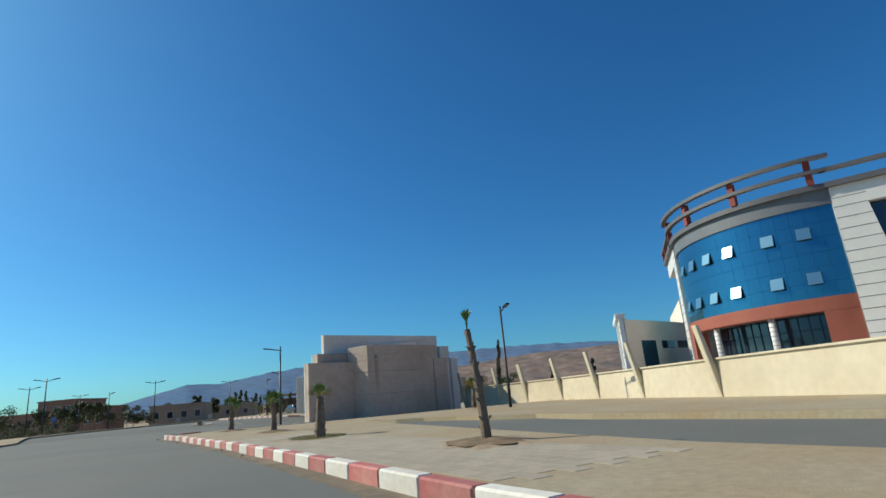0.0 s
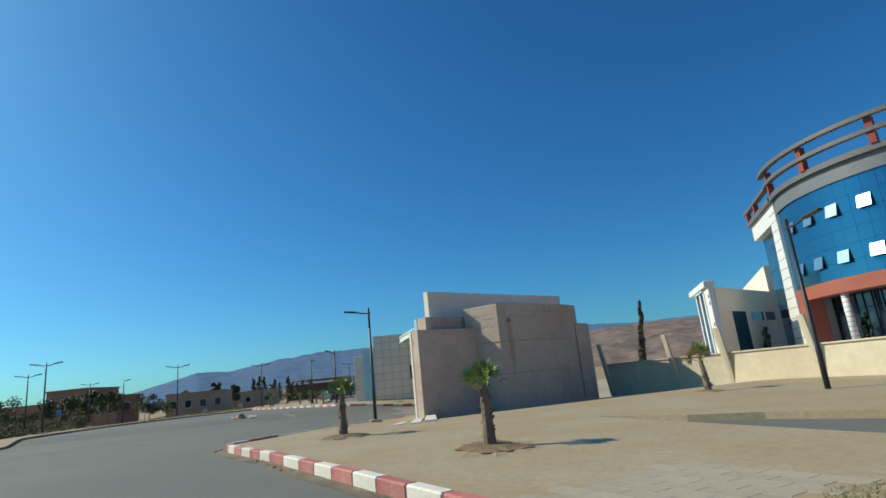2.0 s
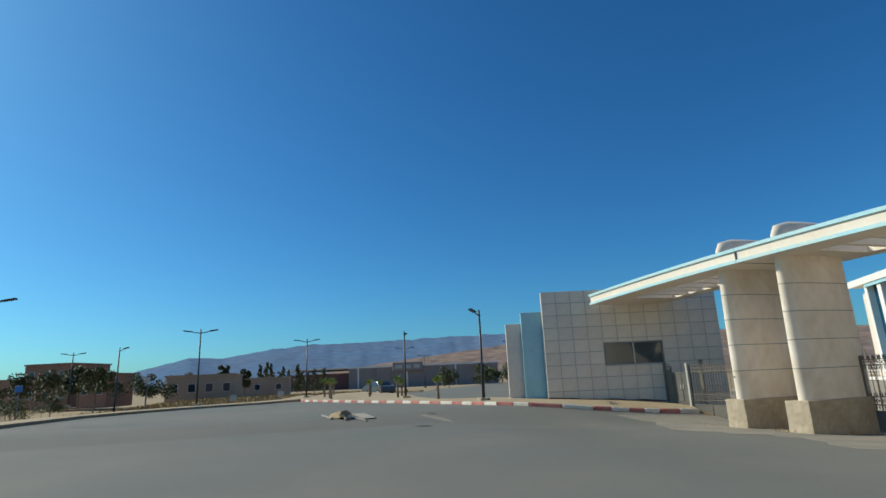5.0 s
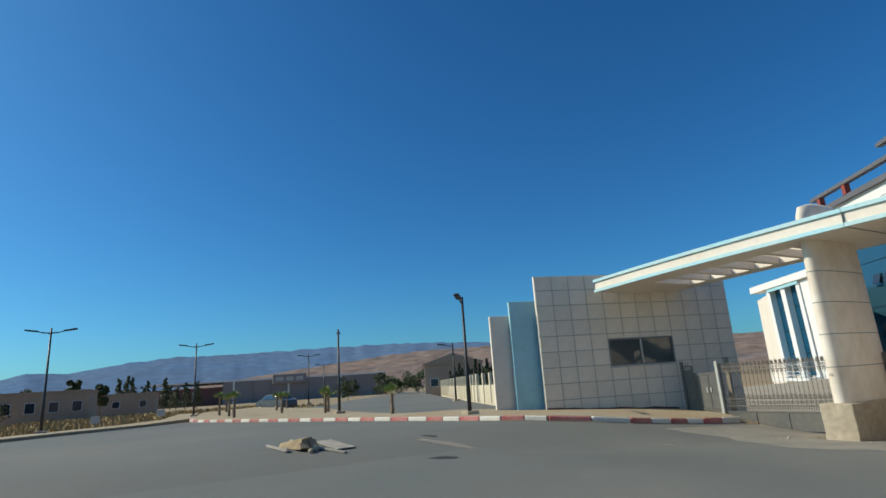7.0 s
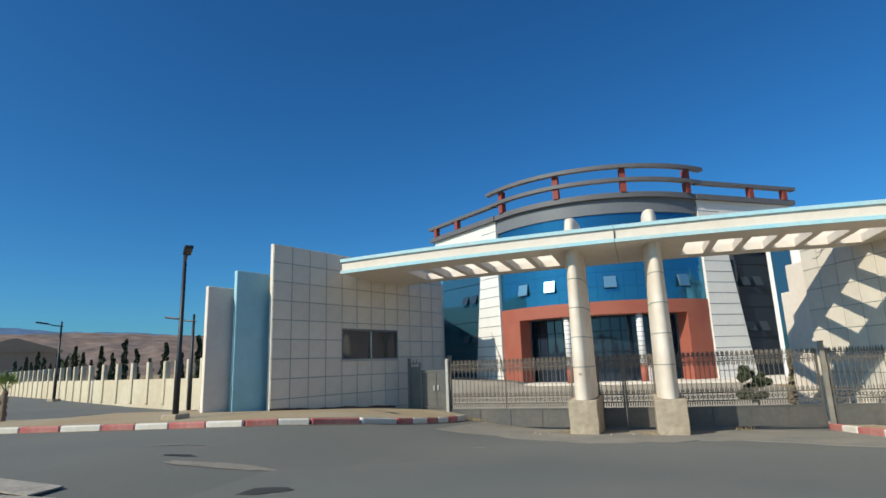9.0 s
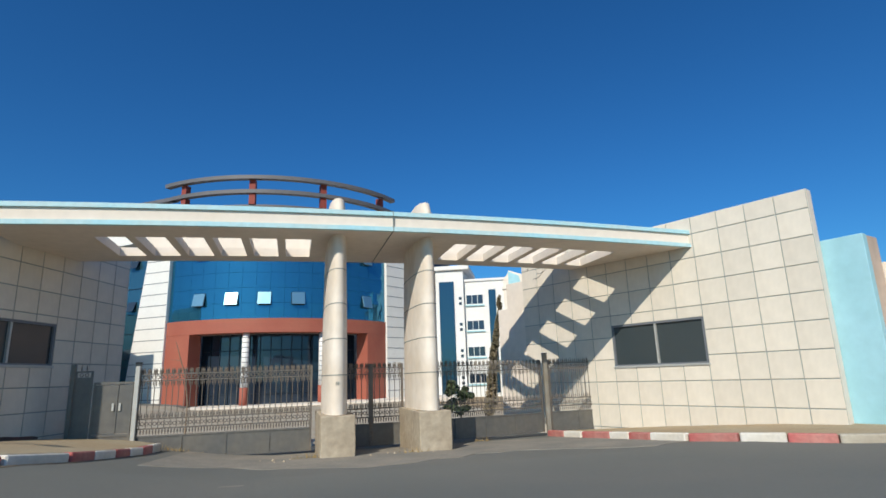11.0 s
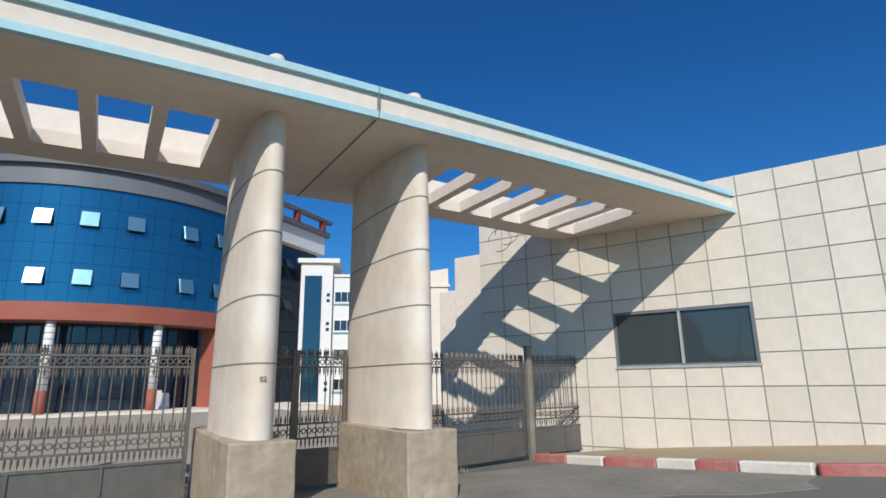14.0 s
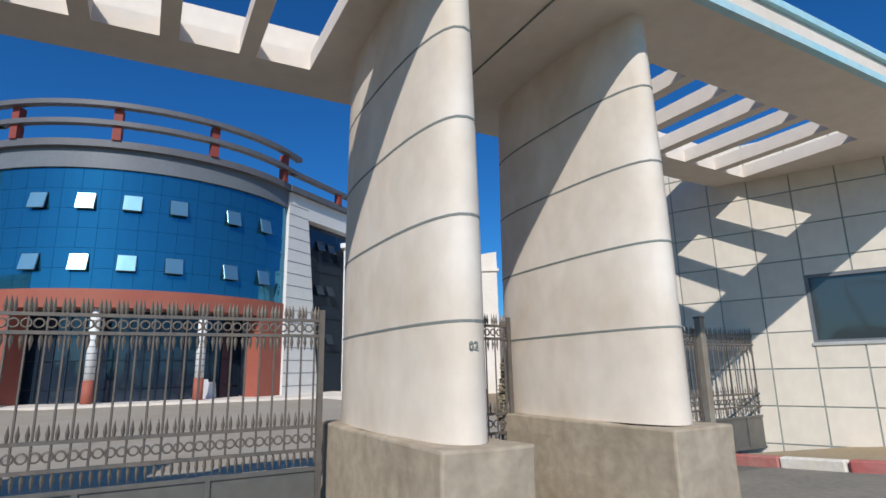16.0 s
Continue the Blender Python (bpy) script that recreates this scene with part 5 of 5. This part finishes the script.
# ---- rubble on the road ----
cart = thing("carton", (-6.22, -10.47, gz(-6.22, -10.47)), "crushed brown cardboard carton lying on the road", "carton", rz=17)
bm = bmesh.new()
v = [bm.verts.new(p) for p in ((-0.42, -0.16, 0.0), (0.4, -0.17, 0.0), (0.42, 0.16, 0.0), (-0.38, 0.15, 0.0), (-0.4, -0.1, 0.09), (0.39, -0.12, 0.2), (0.41, 0.1, 0.23), (-0.36, 0.1, 0.12))]
for q in ((0, 3, 2, 1), (4, 5, 6, 7), (0, 1, 5, 4), (1, 2, 6, 5), (2, 3, 7, 6), (3, 0, 4, 7)):
    bm.faces.new([v[i] for i in q])
bmesh.ops.subdivide_edges(bm, edges=bm.edges[:], cuts=5, use_grid_fill=True)
for w in bm.verts:
    w.co += Vector((noise.noise(w.co * 6), noise.noise(w.co * 6 + Vector((3, 0, 0))), noise.noise(w.co * 5 + Vector((0, 7, 0))) if w.co.z > 0.02 else 0)) * 0.025
part("box_body", bm, CARDBOARD, cart)
for k, y in enumerate((-0.11, 0.1)):
    flap = part("flap", bevel(box(bmesh.new(), 0, 0.16, -0.09, 0.09, -0.004, 0.004), 0.002), CARDBOARD, cart, "bent open flap")
    flap.matrix_basis = pose(0.4, y, 0.12 + 0.05 * k, 0, 35 + 20 * k, 8 * k)
for x, y, long, wide, thick, a in ((-6.28, -10.84, 0.92, 0.07, 0.04, 12.5), (-6.1, -9.72, 1.1, 0.42, 0.018, 8), (-5.62, -9.98, 0.85, 0.08, 0.035, 30)):
    ob = part("plank", bevel(box(bmesh.new(), -long / 2, long / 2, -wide / 2, wide / 2, 0, thick), 0.005), PLANK)
    ob.matrix_world = pose(x, y, gz(x, y) + 0.005, 0, math.degrees(math.atan2(gz(x - 0.4, y) - gz(x + 0.4, y), 0.8)), a)
    tagged(ob, "weathered pale board lying flat on the road" if wide > 0.2 else "short weathered grey plank lying on the road", "plank", "planks on the road")
for i, (x, y, size) in enumerate(((-6.72, -10.42, 0.07), (-6.62, -10.25, 0.05), (-5.75, -10.22, 0.075), (-5.62, -10.34, 0.055), (-5.98, -10.72, 0.045))):
    bm = bmesh.new()
    bmesh.ops.create_icosphere(bm, subdivisions=2, radius=size)
    for w in bm.verts:
        w.co *= 1 + 0.35 * noise.noise(w.co * 18 + Vector((i * 3, 0, 0)))
    ob = part("stone", bm, CONCRETE)
    ob.location = (x, y, gz(x, y) + size * 0.6)
    tagged(ob, "rough fist-sized stone beside the carton", "stone", "stones on the road")
rnd = random.Random(21)
for i in range(26):
    x, y = rnd.choice(((14 + rnd.random() * 16, None), (-3 + rnd.random() * 5, -0.4 + rnd.random() * 0.7)))
    if y is None:
        y = -9.7 + (x - 14) * 0.262 - rnd.uniform(0.05, 0.5)
    bm = bmesh.new()
    bmesh.ops.create_icosphere(bm, subdivisions=1, radius=rnd.uniform(0.015, 0.045))
    for v in bm.verts:
        v.co *= 1 + 0.3 * noise.noise(v.co * 40 + Vector((i, 0, 0)))
    ob = part("stone", bm, CONCRETE)
    ob.location = (x, y, gz(x, y) + 0.015)
    tagged(ob, "small loose stone by the kerb", "stone", "loose stones")


# thin bare sapling in the yard
sap = thing("sapling", (-5.9, 12.6, gz(-5.9, 12.6)), "thin bare bent sapling in the yard", "tree")
part("trunk", tube(bmesh.new(), [(0, 0, -0.1), (0.02, 0, 1.3), (-0.12, 0, 2.3), (-0.4, 0, 3.2), (-0.55, 0, 3.7)], [0.035, 0.03, 0.024, 0.018, 0.01], 7), TRUNK, sap)
part("twig", tube(bmesh.new(), [(-0.3, 0, 2.95), (-0.7, 0.05, 3.0)], [0.012, 0.005], 5), TRUNK, sap)


# ---- cars ----
def car(x, y, z, rz, paint, label):
    c = thing("car", (x, y, z), label, "car", "parked cars", rz)
    prof = [(-2.0, 0.35), (-2.05, 0.75), (-1.75, 0.92), (-1.1, 1.0), (-0.6, 1.42), (0.75, 1.45), (1.45, 1.0), (1.95, 0.9), (2.05, 0.6), (2.0, 0.3)]
    bm = bmesh.new()
    l = [bm.verts.new((px, -0.82 + (0.12 if pz > 1.1 else 0), pz)) for px, pz in prof]
    r = [bm.verts.new((px, 0.82 - (0.12 if pz > 1.1 else 0), pz)) for px, pz in prof]
    n = len(prof)
    for i in range(n):
        bm.faces.new((l[i], l[(i + 1) % n], r[(i + 1) % n], r[i]))
    bm.faces.new(l)
    bm.faces.new(r[::-1])
    part("body", bevel(bm, 0.05, 2), paint, c, smooth=False)
    for s in (-1, 1):
        bm = bmesh.new()
        v = [bm.verts.new((px, s * (0.835 - (0.11 if pz > 1.2 else 0.0)), pz)) for px, pz in ((-0.95, 1.02), (1.2, 1.02), (0.68, 1.38), (-0.5, 1.36))]
        bm.faces.new(v)
        part("side_window", bm, DARKGLASS, c)
        for px in (-1.25, 1.25):
            w = part("wheel", tube(bmesh.new(), [(px, s * 0.66, 0.31), (px, s * 0.85, 0.31)], [0.31, 0.31], 18), RUBBER, c)
            part("rim", tube(bmesh.new(), [(px, s * 0.84, 0.31), (px, s * 0.86, 0.31)], [0.18, 0.16], 12), WHITE, w)
    for px, q in ((1.12, 1), (-0.86, -1)):
        bm = bmesh.new()
        bm.faces.new([bm.verts.new(v) for v in ((px + 0.33 * q, -0.68, 1.02), (px + 0.33 * q, 0.68, 1.02), (px - 0.27 * q, 0.6, 1.41), (px - 0.27 * q, -0.6, 1.41))])
        part("windscreen", bm, DARKGLASS, c)
    return c


car(-46.0, -1.5, 0.2, 20, CARDARK, "dark grey car parked beyond the paved corner")

# ---- far buildings ----
block("brick_house", -97, -47, 65, 8.5, 9, 6.6, BRICKWALL, "unplastered brown two-storey house", 2, 3, (0.9, 1.1), cat="house")
block("brick_house", -88, -38, 65, 5, 6, 4.5, BRICKWALL, "small unplastered brown block house", 1, 2, (0.9, 1.1), cat="house")
block("flat_house", -82, -22, 85, 10, 8, 3.6, TAN, "tan flat-roofed house with a pale end wall", 1, 4, (1.0, 1.2), cat="house")
block("flat_house", -118, -60, 60, 26, 8, 4.8, BRICKWALL, "long low brown house", 1, 6, (1.0, 1.2), cat="house")
block("flat_house", -105, -18, 85, 20, 8, 3.2, TAN, "low tan house across the field", 1, 5, (1.0, 1.0), cat="house")
gab = block("hall", -56, 23, 62, 7.4, 14, 4.0, TAN, "tan rendered hall with a low gable", 1, 3, (0.9, 0.9))
bm = bmesh.new()
v = [bm.verts.new(p) for p in ((-3.9, -0.2, 4.2), (3.9, -0.2, 4.2), (0, -0.2, 5.4), (-3.9, 14.2, 4.2), (3.9, 14.2, 4.2), (0, 14.2, 5.4))]
for f in ((0, 1, 2), (5, 4, 3), (0, 2, 5, 3), (2, 1, 4, 5), (1, 0, 3, 4)):
    bm.faces.new([v[i] for i in f])
part("gable", bm, TAN, gab)
mall = thing("shopping_hall", (-235, 60, 0), "long low grey shopping hall with dark red end and roof sign", "building", rz=72)
part("wall", box(bmesh.new(), -38, 30, 0, 40, -1, 8.2), MALL, mall)
part("red_wall", box(bmesh.new(), -66, -38, 2, 40, -1, 6.4), MALLRED, mall, "dark red end wall")
part("roof_edge", box(bmesh.new(), -66.5, 30.5, -0.4, 40, 8.2, 8.9), WHITE, mall)
sign = part("roof_sign", bevel(box(bmesh.new(), -18, -4, -1.5, -0.5, 6.2, 10.2), 0.2), MALL, mall, "grey roof sign with pale shapes")
for x0, x1, z0, z1 in ((-16.6, -13.4, 7.4, 9.0), (-12.4, -9.4, 7.4, 9.0), (-8.2, -5.4, 7.4, 9.0)):
    part("sign_shape", box(bmesh.new(), x0, x1, -1.62, -1.5, z0, z1), GALV, sign)
for k in range(9):
    part("pier", box(bmesh.new(), -34 + k * 7.4, -33.3 + k * 7.4, -0.3, 0.2, -1, 8.2), WHITE if k % 3 == 0 else MALL, mall)

# street signs by the shrubs
for i, (x, y, h, kind) in enumerate(((-23.3, -25.0, 1.5, "blue"), (-32, -20.5, 2.4, "white"), (-27.5, -14.6, 1.0, "white"), (-29.5, -11.6, 1.1, "white"))):
    sg = thing("street_sign", (x, y, 0.1 + gz(x) * (1 if x > -24 else 0)), "small street sign on a thin post", "sign", "street signs", 75)
    part("post", tube(bmesh.new(), [(0, 0, -0.1), (0, 0, h)], [0.03, 0.03], 6), GREYBAND, sg)
    part("plate", bevel(box(bmesh.new(), -0.2, 0.2, -0.05, -0.03, h - 0.34, h), 0.01), SIGNBLUE if kind == "blue" else GALV, sg)


# ---- hills ----
def hills(name, rad, prof, mat, label, seed, depth, rough=0.08):
    """A range of hills round part of the horizon; prof: (heading in degrees left of north, height in degrees)."""
    az = np.array([p[0] for p in prof], float)
    el = np.array([p[1] for p in prof], float)
    bm = bmesh.new()
    rows = []
    m = 300
    for j in range(9):
        f = j / 8
        row = []
        for k in range(m + 1):
            a = az[0] + (az[-1] - az[0]) * k / m
            e = float(np.interp(a, az, el)) if az[0] < az[-1] else 0
            r = rad + depth * f
            top = math.tan(radians(e)) * (rad + depth)
            ridge = noise.fractal(Vector((a * 0.35, f * 2.5, seed)), 1.0, 2.0, 6)
            z = top * (f ** 0.85) + (ridge * rough) * top * math.sin(math.pi * min(1, f * 1.0)) + 0.03 * top * noise.fractal(Vector((a * 0.8, seed + f * 5, 3)), 1.0, 2.0, 4) * f
            row.append(bm.verts.new((-math.sin(radians(a)) * r, math.cos(radians(a)) * r, z - 4 * (1 - f))))
        rows.append(row)
    for r0, r1 in zip(rows, rows[1:]):
        for k in range(m):
            bm.faces.new((r0[k], r0[k + 1], r1[k + 1], r1[k]))
    ob = part(name, bm, mat, smooth=True)
    return tagged(ob, label, "hills", kind="structure")


# far range: its blue haze is painted into the material
hills("backdrop", 2300, ((40, 3.0), (48, 3.75), (54, 3.8), (57.5, 4.1), (64, 4.4), (72, 4.35), (80, 4.1), (86, 4.0), (90, 3.6), (94, 2.9), (97, 3.0), (100, 2.2), (104, 1.2), (112, 0.9), (130, 0.6)), FARRIDGE, "far mountain ridge with blue haze put into its colour", 4.0, 900, 0.03)
hills("backdrop", 1300, ((-110, 5.5), (-70, 7.4), (-45, 6.0), (-20, 3.5), (0, 2.5), (25, 2.6), (45, 3.5), (52, 3.75), (57, 3.6), (62, 3.55), (66, 3.35), (70, 2.9), (76, 2.3), (84, 1.3), (92, 0.5), (104, 0.2)), BROWNHILL, "bare brown hills with faint gullies", 9.0, 500)


# ---- kerb stones and paving slabs ----
def kerb_line(pts, parent_label, colours, step=0.62, zoff=0.0, w=0.16, h=0.17):
    row = thing("kerb", (0, 0, 0), parent_label, "kerb")
    row["kind"] = "structure"
    meshes = {}
    for nm, mat in (("r", KERB_RED), ("w", KERB_WHITE), ("p", KERB_PLAIN)):
        bm = bevel(box(bmesh.new(), -step / 2 + 0.006, step / 2 - 0.006, -w, 0.0, -0.12, h), 0.018)
        meshes[nm] = mesh_of("kerb_stone", bm, mat)
    i = 0
    for p, q in zip(pts, pts[1:]):
        a, b = Vector((*p, 0)), Vector((*q, 0))
        L = (b - a).length
        d = (b - a) / L
        n = max(1, round(L / step))
        for k in range(n):
            c = a + d * (L * (k + 0.5) / n)
            o = new("kerb_stone", meshes[colours[i % len(colours)]])
            o.parent = row
            e0, e1 = c - d * (0.5 * L / n), c + d * (0.5 * L / n)
            g0, g1 = gz(e0.x, e0.y), gz(e1.x, e1.y)
            o.location = (c.x, c.y, (g0 + g1) / 2 + zoff + 0.006 * noise.noise(Vector((i * 1.7, 0, 0))))
            o.rotation_euler = (0, -math.atan2(g1 - g0, L / n), math.atan2(d.y, d.x) + 0.02 * noise.noise(Vector((i * 2.3, 4, 0))))
            o.scale = (L / n / step, 1, 1)
            i += 1
    return row


# outer edges run with the road on their right-hand side
kerb_line(EDGE_A[:15][::-1], "red and white painted kerb stones round the island", "rw", 0.75)
kerb_line(EDGE_A[14:19][::-1], "plain worn concrete kerb stones of the island", "p", 0.75, h=0.14)
kerb_line(EDGE_A[18:][::-1], "red and white painted kerb stones before the guard house", "rw", 0.75, h=0.145)
kerb_line(EDGE_L[::-1], "red and white painted kerb stones round the corner", "rw", 0.72, h=0.115, w=0.14)


def gutter(pts, w, label):
    """A dirt strip of uneven width on the road along a kerb; the road lies on the left-hand side of the points."""
    out = []
    for k, p in enumerate(pts):
        a, b = Vector(pts[max(k - 1, 0)]), Vector(pts[min(k + 1, len(pts) - 1)])
        d = (b - a).normalized()
        out.append((p[0] - d.y * w * (1 + 0.3 * math.sin(3.1 * k)), p[1] + d.x * w * (1 + 0.3 * math.sin(3.1 * k))))
    return sheet("gutter", list(pts) + out[::-1], 0.007, GUTTER, 0.05, label)


gutter(EDGE_L[1:14], 0.2, "dark dirt lying along the kerb foot")
gutter(EDGE_A[1:15], 0.42, "brown dirt and grit lying along the kerb foot")


# paving blocks in rows along the island's kerb
bm = bevel(box(bmesh.new(), -0.2105, 0.2105, -0.1018, 0.1018, -0.02, 0.006), 0.003)
SLAB_MESH = mesh_of("paving_block", bm, SLAB)
pave = thing("block_paving", (0, 0, 0.3875), "rows of sandy concrete paving blocks beside the kerb", "paving")
pave["kind"] = "structure"
a, b = Vector((25.3, -6.75, 0)), Vector((37.0, -4.2, 0))
d = (b - a).normalized()
nrm = Vector((-d.y, d.x, 0))
for i in range(28):
    for j in range(10):
        p = a + d * (0.424 * i + (0.21 if j % 2 else 0)) + nrm * (0.28 + 0.206 * j)
        if (p - Vector((27.6, -4.55, 0))).length < 1.1:
            continue
        o = new("paving_block", SLAB_MESH)
        o.parent = pave
        o.location = (p.x, p.y, 0.003 * noise.noise(Vector((i, j, 0))))
        o.rotation_euler = (0, 0, math.atan2(d.y, d.x) + 0.012 * noise.noise(Vector((j, i, 3))))

# weeds and rubble at the foot of the gate
rnd = random.Random(44)
bm = bmesh.new()
for cx, cy, n in ((-1.6, 0.3, 60), (-0.85, 1.6, 40), (1.15, 1.2, 60), (-4.4, 2.0, 70), (2.6, 2.3, 50), (0.4, 0.0, 40)):
    for _ in range(n):
        x, y = cx + rnd.gauss(0, 0.16), cy + rnd.gauss(0, 0.1)
        z = gz(x, y)
        a, h = rnd.random() * 6.283, rnd.uniform(0.03, 0.13)
        bm.faces.new([bm.verts.new(v) for v in ((x - 0.008 * math.cos(a), y - 0.008 * math.sin(a), z), (x + 0.008 * math.cos(a), y + 0.008 * math.sin(a), z), (x + rnd.uniform(-0.06, 0.06), y + rnd.uniform(-0.06, 0.06), z + h))])
tagged(part("weeds", bm, DRYGRASS), "dry weeds at the foot of the gate", "weeds", kind="stuff")
bm = bmesh.new()
for _ in range(1100):
    t = rnd.random()
    x = 13.8 + t * 20
    y = -9.65 + t * 20 * 0.262 - abs(rnd.gauss(0.15, 0.16))
    s = rnd.uniform(0.006, 0.022)
    z = gz(x, y)
    v = [bm.verts.new((x + s * rnd.uniform(-1, 1), y + s * rnd.uniform(-1, 1), z + s * rnd.uniform(0.2, 1))) for _ in range(4)]
    for f in ((0, 1, 2), (0, 1, 3), (0, 2, 3), (1, 2, 3)):
        bm.faces.new([v[q] for q in f])
tagged(part("grit", bm, CONCRETE), "scattered grit along the kerb", "gravel", kind="stuff")
